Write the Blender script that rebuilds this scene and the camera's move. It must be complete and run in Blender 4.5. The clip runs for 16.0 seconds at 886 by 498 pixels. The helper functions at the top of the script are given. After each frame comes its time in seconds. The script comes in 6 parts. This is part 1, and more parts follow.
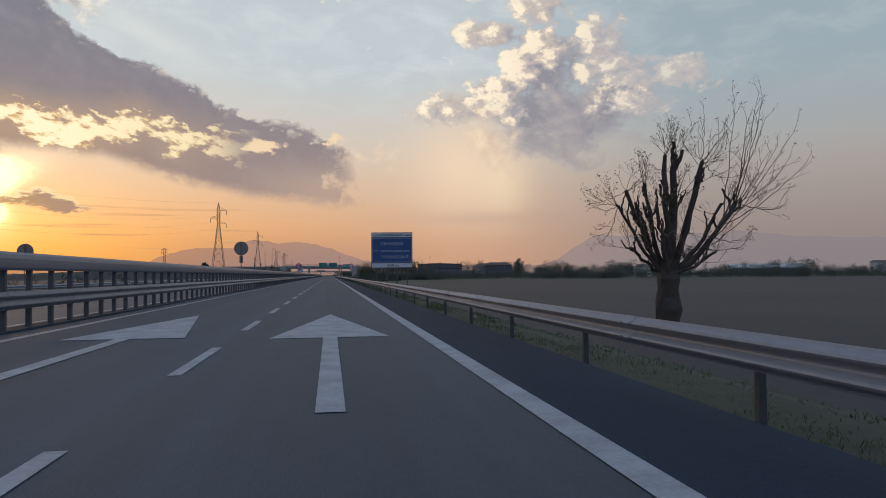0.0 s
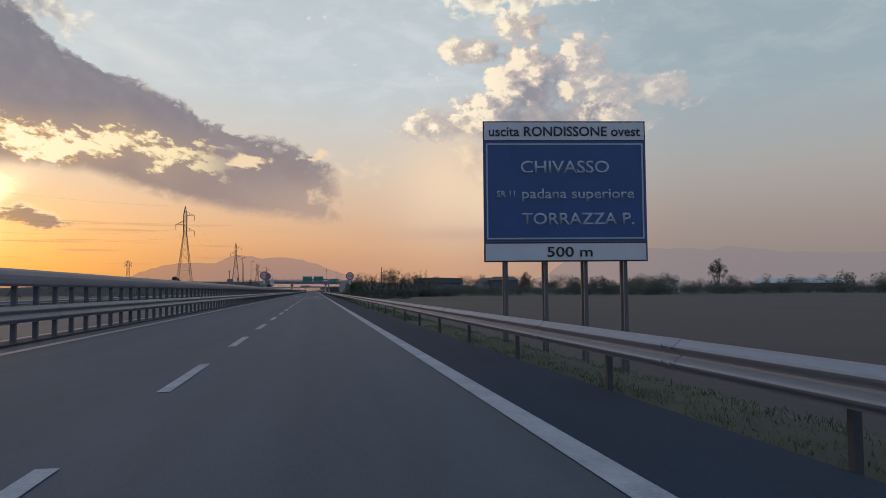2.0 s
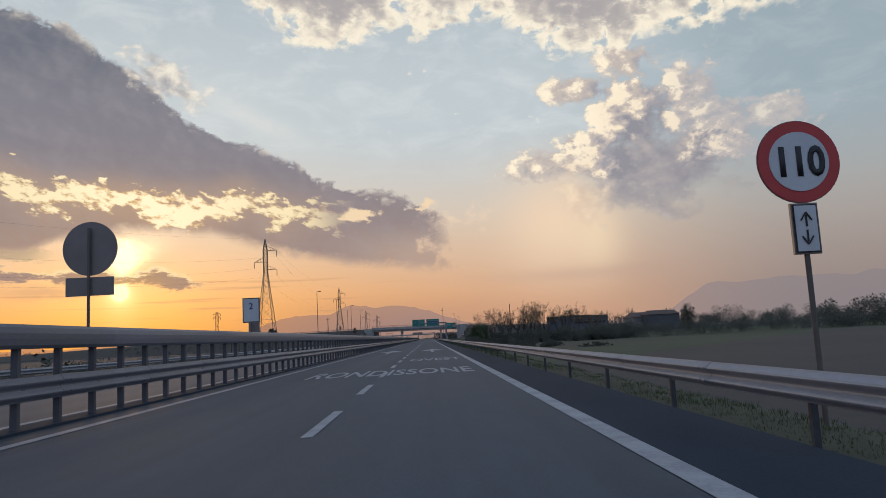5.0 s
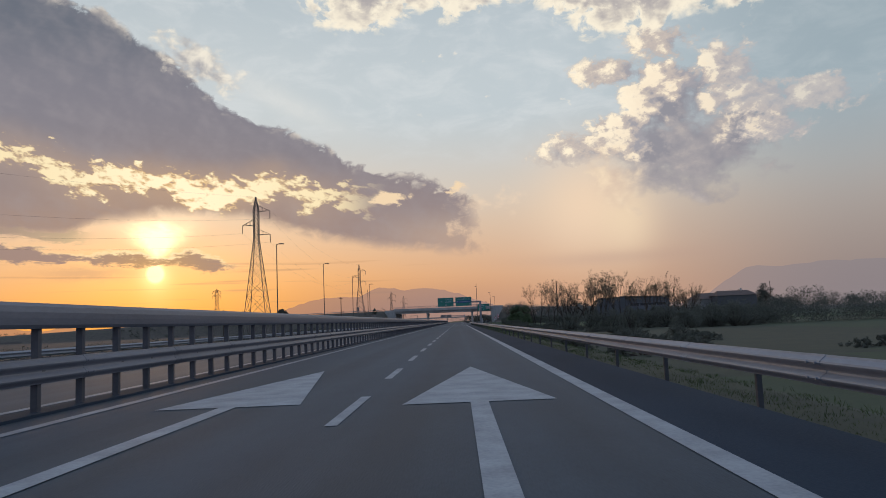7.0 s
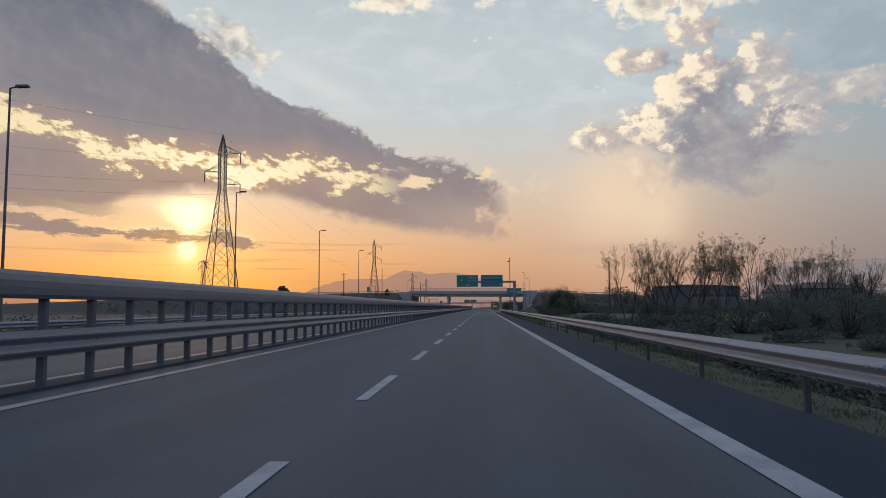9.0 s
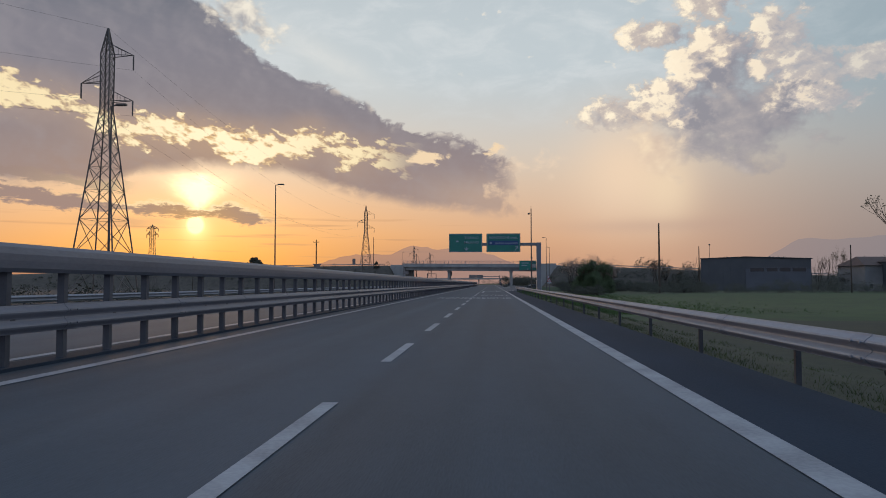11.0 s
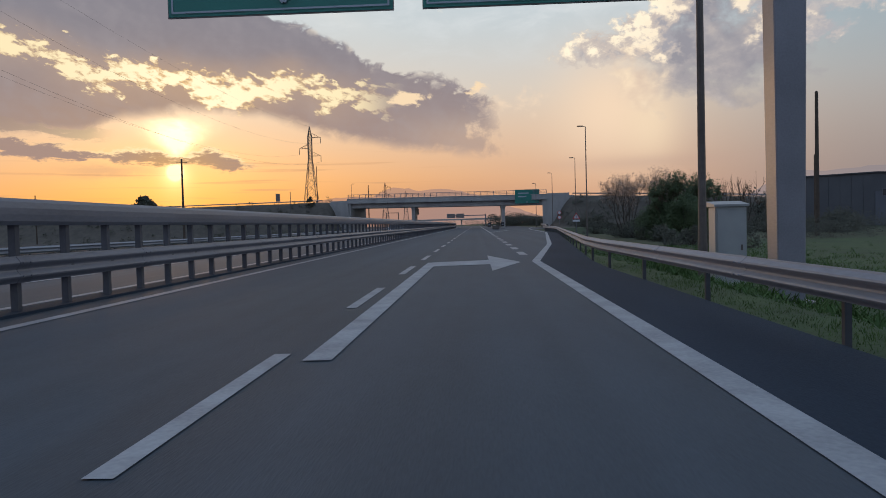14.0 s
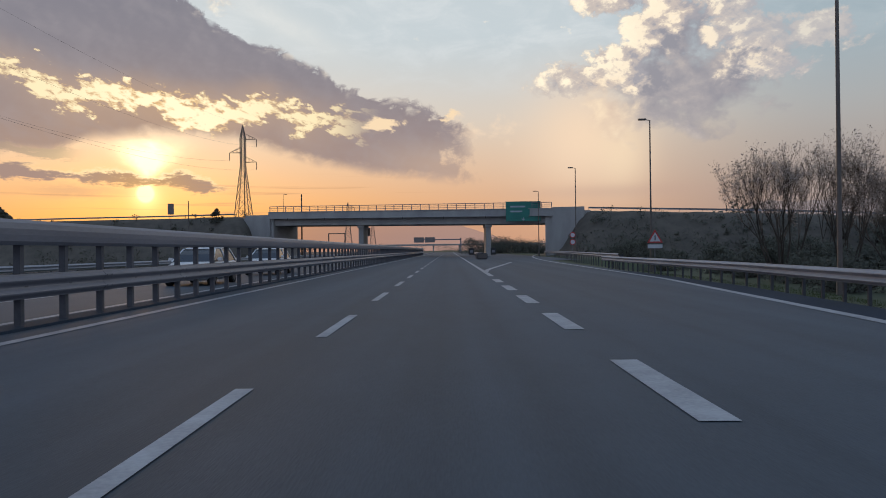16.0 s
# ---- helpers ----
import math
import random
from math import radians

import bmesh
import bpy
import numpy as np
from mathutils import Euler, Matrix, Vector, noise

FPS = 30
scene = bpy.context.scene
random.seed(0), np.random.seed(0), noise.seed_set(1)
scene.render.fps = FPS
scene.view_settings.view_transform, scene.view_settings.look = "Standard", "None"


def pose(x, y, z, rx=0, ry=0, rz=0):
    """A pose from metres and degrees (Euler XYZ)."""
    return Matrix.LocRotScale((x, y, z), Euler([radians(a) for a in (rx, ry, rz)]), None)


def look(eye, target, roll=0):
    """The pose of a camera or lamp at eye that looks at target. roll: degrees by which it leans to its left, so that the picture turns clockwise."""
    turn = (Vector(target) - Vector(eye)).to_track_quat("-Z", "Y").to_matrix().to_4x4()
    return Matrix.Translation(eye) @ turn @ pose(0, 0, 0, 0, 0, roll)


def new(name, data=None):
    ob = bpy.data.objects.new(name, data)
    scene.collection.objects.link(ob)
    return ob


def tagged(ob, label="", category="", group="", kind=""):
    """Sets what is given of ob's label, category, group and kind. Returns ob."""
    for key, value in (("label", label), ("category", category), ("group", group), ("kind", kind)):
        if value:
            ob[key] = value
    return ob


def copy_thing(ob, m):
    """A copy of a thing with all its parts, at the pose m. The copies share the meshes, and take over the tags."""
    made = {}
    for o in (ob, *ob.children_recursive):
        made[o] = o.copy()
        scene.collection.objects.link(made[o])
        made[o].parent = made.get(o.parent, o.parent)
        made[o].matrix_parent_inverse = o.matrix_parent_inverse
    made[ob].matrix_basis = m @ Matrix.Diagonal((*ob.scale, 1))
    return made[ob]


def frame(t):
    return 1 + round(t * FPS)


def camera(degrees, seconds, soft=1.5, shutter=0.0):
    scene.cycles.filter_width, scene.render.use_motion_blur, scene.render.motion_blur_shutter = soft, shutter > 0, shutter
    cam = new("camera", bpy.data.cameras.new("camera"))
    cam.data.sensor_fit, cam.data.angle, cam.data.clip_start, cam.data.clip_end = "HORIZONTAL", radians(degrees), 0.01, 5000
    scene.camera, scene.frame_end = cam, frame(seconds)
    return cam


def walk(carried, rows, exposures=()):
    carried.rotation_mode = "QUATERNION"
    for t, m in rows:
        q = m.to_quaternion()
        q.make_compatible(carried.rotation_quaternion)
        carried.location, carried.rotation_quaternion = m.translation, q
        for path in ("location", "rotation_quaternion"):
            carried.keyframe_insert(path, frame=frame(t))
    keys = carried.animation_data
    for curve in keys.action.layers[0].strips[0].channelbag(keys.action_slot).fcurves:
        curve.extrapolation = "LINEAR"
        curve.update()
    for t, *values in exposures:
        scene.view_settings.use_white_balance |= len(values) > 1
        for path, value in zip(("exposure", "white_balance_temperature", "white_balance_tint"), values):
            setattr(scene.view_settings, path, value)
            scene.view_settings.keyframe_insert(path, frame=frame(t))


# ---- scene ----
cam = camera(63.2, 16.0, soft=0.95)

# seconds, across the road, along the road, turn, tilt, lean
PATH = (
    (0.0, 0.002, 0.00, -8.91, 2.00, -0.45),
    (0.5, -0.010, 15.00, -10.12, 0.27, -1.57),
    (1.0, -0.022, 30.01, -9.92, 1.75, -1.35),
    (1.5, -0.034, 45.00, -9.53, 2.90, -0.73),
    (2.0, -0.073, 59.97, -10.06, 3.24, -0.45),
    (2.3, -0.072, 68.95, -11.08, 2.91, -0.60),
    (2.5, -0.084, 74.95, -12.44, 2.96, -1.07),
    (3.0, -0.162, 89.97, -12.60, 3.50, -1.38),
    (3.5, -0.240, 104.98, -9.55, 3.52, -1.04),
    (4.0, -0.256, 119.95, -6.99, 2.43, -1.63),
    (4.5, -0.241, 134.80, -3.29, 3.08, -2.21),
    (5.0, -0.226, 149.54, -1.46, 6.97, -2.95),
    (5.2, -0.230, 155.48, -1.50, 7.10, -2.60),
    (7.3, -0.269, 219.38, 1.13, 4.94, -2.46),
    (7.5, -0.269, 225.41, 0.77, 3.19, -2.42),
    (8.0, -0.271, 240.44, 1.85, 2.83, -1.57),
    (8.2, -0.271, 246.37, 2.59, 3.90, -1.03),
    (10.3, -0.251, 307.33, 3.87, 4.84, 0.46),
    (10.5, -0.251, 313.23, 4.18, 3.52, 0.64),
    (11.0, -0.250, 328.04, 3.87, 2.73, -0.04),
    (11.5, -0.225, 342.87, 2.92, 3.16, 0.21),
    (12.0, -0.176, 357.93, 2.80, 1.07, -0.57),
    (12.5, -0.126, 373.10, 3.37, -3.43, -1.14),
    (13.0, -0.000, 388.20, 3.41, -0.37, -0.52),
    (13.5, -0.003, 403.34, 2.89, -1.77, -0.78),
    (14.0, 0.017, 418.50, 2.69, -1.92, -1.47),
    (14.5, 0.037, 433.69, 2.38, -1.85, -2.01),
    (15.0, 0.005, 448.80, 1.98, -0.72, -1.66),
    (15.5, -0.027, 463.88, 1.43, 0.34, -0.90),
    (16.0, -0.059, 479.00, 0.49, 0.09, -0.66),
)
EYE = 1.26
walk(cam, [(t, pose(x, y, EYE, 90 + tilt, 0, turn) @ pose(0, 0, 0, 0, 0, lean)) for t, x, y, turn, tilt, lean in PATH],
     exposures=((0.0, -0.03), (11.5, -0.03), (13.0, 0.10), (14.5, 0.04), (16.0, 0.06)))

# ---------------------------------------------------------------- world and sun
SUN_AZ, SUN_EL = -22.9, 4.4          # degrees from the road's direction, degrees above the horizon
world = bpy.data.worlds.new("evening_sky")
scene.world = world
world.use_nodes = True
wt = world.node_tree
wt.nodes.clear()


class S:
    """A socket of the sky's node tree with arithmetic."""

    def __init__(self, sock):
        self.s = sock

    def op(self, kind, *others, clamp=False):
        n = wt.nodes.new("ShaderNodeMath")
        n.operation, n.use_clamp = kind, clamp
        for i, v in enumerate((self, *others)):
            if isinstance(v, S):
                wt.links.new(v.s, n.inputs[i])
            else:
                n.inputs[i].default_value = v
        return S(n.outputs[0])

    def __add__(self, o): return self.op("ADD", o)
    def __sub__(self, o): return self.op("SUBTRACT", o)
    def __mul__(self, o): return self.op("MULTIPLY", o)
    def __truediv__(self, o): return self.op("DIVIDE", o)
    def __rsub__(self, o): return (self * -1.0) + o
    def __radd__(self, o): return self.op("ADD", o)
    def __rmul__(self, o): return self.op("MULTIPLY", o)
    def abs(self): return self.op("ABSOLUTE")
    def power(self, e): return self.op("POWER", e)
    def max(self, o): return self.op("MAXIMUM", o)
    def min(self, o): return self.op("MINIMUM", o)

    def step(self, a, b):
        """Smooth rise from 0 at a to 1 at b."""
        n = wt.nodes.new("ShaderNodeMapRange")
        n.interpolation_type = "SMOOTHSTEP"
        wt.links.new(self.s, n.inputs[0])
        n.inputs[1].default_value, n.inputs[2].default_value = a, b
        return S(n.outputs[0])

    def bell(self, mid, width):
        d = (self - mid) / width
        return (d * d * -1.0).op("EXPONENT")


def sky_vec(x, y, z=0.0):
    n = wt.nodes.new("ShaderNodeCombineXYZ")
    for i, v in enumerate((x, y, z)):
        if isinstance(v, S):
            wt.links.new(v.s, n.inputs[i])
        else:
            n.inputs[i].default_value = v
    return n.outputs[0]


def sky_noise(v, scale, detail=6.0, rough=0.55, warp=0.0):
    n = wt.nodes.new("ShaderNodeTexNoise")
    n.inputs["Scale"].default_value, n.inputs["Detail"].default_value = scale, detail
    n.inputs["Roughness"].default_value, n.inputs["Distortion"].default_value = rough, warp
    wt.links.new(v, n.inputs["Vector"])
    return S(n.outputs[0]) - 0.5


def sky_line(az, points):
    """A height in degrees that follows the points (azimuth, height) along the horizon."""
    n = wt.nodes.new("ShaderNodeValToRGB")
    lo, hi = -45.0, 45.0
    t = (az - lo) / (hi - lo)
    wt.links.new(t.s, n.inputs[0])
    while len(n.color_ramp.elements) < len(points):
        n.color_ramp.elements.new(0.5)
    for i, (a, e) in enumerate(points):
        n.color_ramp.elements[i].position = (a - lo) / (hi - lo)
    for e, (a, v) in zip(n.color_ramp.elements, points):
        e.color = (v / 40, v / 40, v / 40, 1)
    n.color_ramp.interpolation = "LINEAR"
    return S(n.outputs[0]) * 40.0


def sky_mix(fac, a, b, kind="MIX"):
    n = wt.nodes.new("ShaderNodeMixRGB")
    n.blend_type = kind
    for i, v in enumerate((fac, a, b)):
        if isinstance(v, S):
            wt.links.new(v.s, n.inputs[i])
        elif isinstance(v, tuple):
            n.inputs[i].default_value = (*v, 1)
        elif isinstance(v, (int, float)):
            n.inputs[i].default_value = v
        else:
            wt.links.new(v, n.inputs[i])
    return n.outputs[0]


coord = wt.nodes.new("ShaderNodeTexCoord")
split = wt.nodes.new("ShaderNodeSeparateXYZ")
wt.links.new(coord.outputs["Generated"], split.inputs[0])
dx, dy, dz = (S(o) for o in split.outputs)
az = dx.op("ARCTAN2", dy) * 57.29578
el = dz.op("ARCSINE") * 57.29578
sun_d = ((az - SUN_AZ) * 0.55).power(2.0) + (el - SUN_EL).power(2.0)

nish = wt.nodes.new("ShaderNodeTexSky")
nish.sky_type, nish.sun_disc = "NISHITA", False
nish.sun_elevation, nish.sun_rotation = radians(SUN_EL), radians(SUN_AZ)
nish.air_density, nish.dust_density, nish.ozone_density = 1.0, 2.5, 1.5

# clear sky: blue-grey above, peach and orange towards the horizon near the sun
warm = az.bell(SUN_AZ, 26.0)
cool = az.step(7.0, 30.0)
up = sky_mix(el.step(7.0, 17.0), (0.68, 0.555, 0.44), (0.53, 0.595, 0.63))
up = sky_mix(el.step(18.0, 34.0), up, (0.36, 0.44, 0.505))
up = sky_mix(cool * 0.85, up, sky_mix(el.step(4.0, 16.0), (0.385, 0.345, 0.325), (0.30, 0.38, 0.43)))
horizon = sky_mix(warm, sky_mix(cool, (0.60, 0.362, 0.255), (0.29, 0.232, 0.225)), (0.80, 0.315, 0.052))
base = sky_mix(1.0 - el.step(0.5, 11.0), up, horizon)
base = sky_mix(0.006, base, nish.outputs[0], "ADD")
# mauve haze lying on the horizon beside the sun
base = sky_mix(el.step(4.2, 0.8) * az.bell(-2.0, 11.0) * 0.65, base, (0.47, 0.285, 0.225))
# pale peach veil hanging under the eastern cumulus
veil = az.bell(10.5, 4.0) * el.bell(8.5, 4.0)
base = sky_mix(veil * 0.8, base, (0.92, 0.69, 0.49))
shaft = az.bell(13.6, 1.9) * el.bell(7.2, 2.6)
base = sky_mix(shaft * 0.55, base, (0.93, 0.73, 0.50))
# faint grey bar low in the east
bar_e = az.bell(13.0, 7.0) * el.bell(4.4, 0.55)
base = sky_mix(bar_e * 0.35, base, (0.50, 0.34, 0.28))
# streams of thin high cloud
cirrus = sky_noise(sky_vec(az * 0.06 + el * 0.07, el * 0.13 - az * 0.03), 3.0, 6.0, 0.62, 0.5)
base = sky_mix(cirrus.step(-0.08, 0.22) * el.step(11.0, 16.0) * (1.0 - cool * 0.7) * 0.5, base, (0.72, 0.75, 0.76))

# clouds
P = sky_vec(az * 0.11, el * 0.15)
Psun = sky_vec(az * 0.11 - 0.045, el * 0.15 - 0.02)
big = sky_noise(P, 2.2, 4.0, 0.5, 0.3)
fine = sky_noise(P, 5.0, 9.0, 0.60, 0.35)
soft_p, soft_s = sky_noise(P, 4.2, 3.5, 0.48, 0.2), sky_noise(Psun, 4.2, 3.5, 0.48, 0.2)
lit = (soft_p - soft_s) * 1.1 + (big - sky_noise(Psun, 2.2, 4.0, 0.5, 0.3)) * 0.8
knob = (fine.abs() * -2.0 + 0.35)
puff = big * 0.55 + fine * 0.35 + knob * 0.22

upper = sky_line(az, ((-40, 25.5), (-27, 22.6), (-22.5, 20.4), (-18.5, 17.4), (-14.2, 15.5), (-9.8, 14), (-8, 12.5), (-2.7, 11.4), (0, 10.4), (1.6, 9.6), (4.0, 8.0)))
lower = sky_line(az, ((-40, 7), (-29, 7), (-26.6, 8.2), (-20, 9.0), (-16.5, 8.6), (-11.7, 7.3), (-5.5, 6.5), (1.7, 5.8), (4.5, 5.9)))
seam = sky_line(az, ((-40, 14.2), (-31.5, 12.4), (-28, 11.2), (-24, 11.2), (-20, 10.5), (-16.5, 10.6), (-14, 11.2), (-10.8, 10), (-5.4, 9.9), (5, 9.5)))
d_up = upper - el + puff * 5.5 + lit * 0.8
d_low = el - lower + puff * 2.2
tip = ((1.5 - az) + puff * 6.0 + fine * 6.0 + (7.6 - el).abs() * 0.35).step(-0.3, 1.8)
thin_end = az.step(-9.0, 1.0) * el.step(9.6, 6.6) * 0.38
bank = d_up.step(0.0, 0.6) * (d_low + az.step(-14.0, -6.0) * 0.5).step(-0.3, 0.9).min(1.0) * tip * (1.0 - thin_end)
bank_col = sky_mix(el.step(7.0, 15.0), (0.31, 0.24, 0.24), (0.215, 0.205, 0.245))
bank_col = sky_mix(el.step(16.5, 23.0), bank_col, (0.13, 0.145, 0.185))
bank_col = sky_mix((sun_d * -0.02).op("EXPONENT") * 0.55, bank_col, (0.50, 0.30, 0.17))
bank_col = sky_mix((lit + big).step(-0.25, 0.45) * 0.36, bank_col, (0.35, 0.315, 0.335))
rim = d_up.step(1.3, 0.1) * (fine + big * 0.6).step(-0.02, 0.16)
bank_col = sky_mix(rim * 0.8, bank_col, (0.78, 0.70, 0.60))
base = sky_mix(bank * 0.95, base, bank_col)
clump = sky_noise(sky_vec(az * 0.11 + el * 0.02, el * 0.19 + az * 0.02), 9.0, 6.0, 0.52, 0.25)
lace_0 = sky_noise(sky_vec(az * 0.13 - el * 0.06, el * 0.20 + az * 0.06), 8.0, 7.0, 0.6, 0.4)
# white puffs on the shoulder of the bank
sh_u, sh_v = (az + 19.6) * 0.82 - (el - 20.0) * 0.575, (az + 19.6) * 0.575 + (el - 20.0) * 0.82
shoulder = (1.0 - ((sh_u / 3.9).power(2.0) + (sh_v / 1.5).power(2.0)).op("SQRT"))
base = sky_mix((shoulder + big * 1.8 + fine * 2.4 + lace_0 * 1.2).step(-0.05, 0.75) * 0.85, base, sky_mix((lit * 1.6 + fine * 1.2).step(-0.40, 0.35), (0.37, 0.355, 0.375), (0.96, 0.87, 0.72)))
# a pale ray of thin cloud falling away from the shoulder
ray_u, ray_v = (az + 13.2) * 0.93 - (el - 17.4) * 0.36, (az + 13.2) * 0.36 + (el - 17.4) * 0.93
ray = (ray_u / 4.6).power(2.0) + ((ray_v + ray_u * 0.05) / 0.9).power(2.0)
base = sky_mix((ray * -1.0 + fine * 1.6).op("EXPONENT").min(1.0) * 0.42, base, (0.80, 0.79, 0.75))
# the gilded seam where the sun shines through the bank
band = 1.0 - (el - seam + big * 2.4).abs() / 1.9
lace = sky_noise(sky_vec(az * 0.10 + el * 0.03, el * 0.20 + az * 0.03), 6.5, 9.0, 0.62, 0.5)
lace2 = sky_noise(sky_vec(az * 0.12 + el * 0.05, el * 0.26 + az * 0.05), 13.0, 8.0, 0.65, 0.8)
glint = band * 1.0 - 0.50 + fine * 1.3 + big * 1.4 + lace * 1.4 + clump * 2.1 + lace2.abs() * -1.1 + 0.10
gold = glint.step(-0.02, 0.24) * az.step(-5.0, -10.5) * band.step(-0.9, 0.0)
core = az.bell(-21.0, 7.5)
base = sky_mix(band.step(-0.5, 0.8) * az.step(-6.0, -12.0) * bank * 0.38, base, sky_mix(core, (0.52, 0.37, 0.28), (0.68, 0.43, 0.24)))
gold_col = sky_mix((glint + clump * 0.8).step(0.0, 0.50), sky_mix(core, (0.52, 0.37, 0.25), (0.80, 0.50, 0.22)), sky_mix(core, (1.0, 0.82, 0.50), (1.15, 1.0, 0.66)))
base = sky_mix(gold * 0.95, base, gold_col)
spot = az.bell(-5.2, 1.7) * el.bell(9.9, 0.7) + az.bell(-0.6, 1.8) * el.bell(10.6, 0.8) * 0.6
base = sky_mix((spot * 0.9 + fine * 1.8 + lace * 1.6).step(0.40, 0.75) * spot.step(0.12, 0.4), base, (0.92, 0.70, 0.46))
wisp = az.bell(2.6, 2.6) * el.bell(9.4, 1.6)
base = sky_mix((wisp * 0.55 + fine * 1.8 + big * 0.8).step(0.25, 0.75) * wisp.step(0.05, 0.4) * 0.8, base, (0.88, 0.68, 0.50))


# the eastern cumulus: grey body, cream towers on the sunward side
def cumulus(az, el):
    """Density of the cumulus at a place of the sky: the whole mass, and its towers."""
    def lobe(a, e, ra, re):
        p, q = (az - a) / ra, (el - e) / re
        return 1.0 - (p * p + q * q).op("SQRT")

    v = sky_vec(az * 0.11, el * 0.15)
    b, f = sky_noise(v, 2.2, 4.0, 0.5, 0.3), sky_noise(v, 5.0, 9.0, 0.58, 0.35)
    k = sky_noise(v, 9.0, 7.0, 0.6, 0.6).abs() * -2.0 + 0.28
    q = sky_noise(sky_vec(az * 0.16 + el * 0.05, el * 0.24 - az * 0.05), 7.0, 6.0, 0.62, 0.9)
    body = lobe(18.0, 12.2, 6.4, 4.0).max(lobe(17.2, 15.6, 3.8, 3.0)).max(lobe(21.2, 12.4, 4.6, 3.0))
    towers = lobe(9.7, 12.7, 2.9, 1.25)
    for spec in ((13.3, 13.9, 2.0, 2.0), (14.9, 16.0, 2.1, 1.9), (17.0, 17.5, 2.3, 1.9), (16.6, 20.0, 3.0, 1.6), (21.2, 18.0, 2.2, 1.5), (22.0, 15.6, 2.8, 1.3), (26.6, 15.0, 4.2, 1.2), (23.8, 12.8, 2.8, 1.1), (12.6, 18.6, 2.4, 1.1)):
        towers = towers.max(lobe(*spec))
    return body + b * 1.8 + f * 1.5 + k * 0.25, towers - 0.04 + b * 2.6 + f * 2.3 + k * 0.55 + q * 0.9


mass_d, tower_d = cumulus(az, el)
mass_s, tower_s = cumulus(az - 1.1, el + 0.15)
slope = (tower_d.max(-0.2) - tower_s.max(-0.2)) + (mass_d.max(-0.2) - mass_s.max(-0.2)) * 0.8
grey = sky_mix(slope.step(-0.5, 0.4), (0.285, 0.275, 0.315), (0.41, 0.375, 0.385))
mass = mass_d.step(-0.10, 0.62)
base = sky_mix(mass * 0.92, base, grey)
flesh = tower_d.step(-0.12, 0.42)
east_dim = az.step(18.0, 27.0) * 0.35
cream = sky_mix(slope.step(-0.75, 0.10), (0.38, 0.365, 0.395), (0.58, 0.505, 0.46))
cream = sky_mix(slope.step(0.06, 0.80), cream, (1.06, 0.92, 0.70))
cream = sky_mix(az.step(17.5, 24.0) * 0.45, cream, (0.53, 0.51, 0.52))
base = sky_mix(flesh * (0.97 - east_dim * 0.5), base, cream)
base = sky_mix(mass * slope.step(0.05, 0.9) * 0.5, base, (0.90, 0.75, 0.58))
# peach skirts hanging from its sunward foot
skirt_d = 1.0 - (((az - 11.6 - (12.0 - el) * 0.45) / 2.9).power(2.0) + ((el - 10.4) / 2.9).power(2.0)).op("SQRT")
skirt_f = (skirt_d + big * 1.6 + fine * 1.7).step(0.0, 0.85)
base = sky_mix(skirt_f * 0.75, base, sky_mix((lit + fine).step(-0.35, 0.4), (0.66, 0.50, 0.40), (0.98, 0.78, 0.55)))
# broken clouds overhead
roof = sky_line(az, ((-45, 34), (-14, 26.5), (-10, 23.0), (-6, 22.6), (-1.6, 23.8), (5, 24.6), (9, 23.0), (12.4, 21.4), (16.7, 20.9), (20, 22.2), (29, 22.4), (45, 26)))
d_over = el - roof + puff * 8.0 + fine * 4.0
over = d_over.step(0.0, 1.3) * (43.0 - el).step(0.0, 12.0)
over_col = sky_mix((lit * 1.4 + clump * 0.6 + d_over * -0.10).step(-0.65, -0.02), (0.47, 0.43, 0.42), (1.0, 0.90, 0.72))
over_col = sky_mix(d_over.step(1.2, 4.5), over_col, (0.42, 0.385, 0.39))
base = sky_mix(over * 0.95, base, over_col)
# small fleecy flakes
flake = (fine + big * 0.5).step(0.15, 0.25) * el.step(14.0, 17.0) * az.step(-10.0, 2.0) * az.step(25.0, 19.0)
base = sky_mix(flake * 0.75, base, (0.86, 0.80, 0.70))
# the low sun behind thin streaks of cloud
disc_d = (az - SUN_AZ).power(2.0) + ((el - SUN_EL) * 0.92).power(2.0)
gap = d_low.step(0.6, -0.6)
spread_w = ((el - 5.5) * 0.62 + 0.35).max(0.3)
blaze = ((az - SUN_AZ - 0.15) / spread_w).power(2.0) * -0.75 - ((el - 6.9) / 1.25).power(2.0) + lace * 1.6 + fine * 1.6
hot = disc_d.step(0.55, 0.10) * 0.9 + (disc_d * -1.3).op("EXPONENT") * 0.5 + blaze.op("EXPONENT") * 1.35 * (gap * 0.9 + 0.1)
pillar = az.bell(SUN_AZ + 0.1, 1.3) * el.step(-0.5, 3.6) * el.step(5.0, 3.8)
wide_glow = (sun_d * -0.13).op("EXPONENT") * 0.24 + (sun_d * -0.018).op("EXPONENT") * 0.07
base = sky_mix(wide_glow * (1.0 - bank * 0.6), base, (1.0, 0.53, 0.09), "ADD")
base = sky_mix(hot * (1.0 - bank * 0.6) + pillar * 0.10, base, (1.0, 0.80, 0.46), "ADD")
streak = sky_noise(sky_vec(az * 0.16, el * 0.55), 3.8, 9.0, 0.70, 0.4)
sline = sky_line(az, ((-45, 7.4), (-35, 6.2), (-30, 5.6), (-26, 5.5), (-22.6, 5.35), (-19.5, 5.3), (-17.6, 4.8), (-12, 4.5), (45, 4.0)))
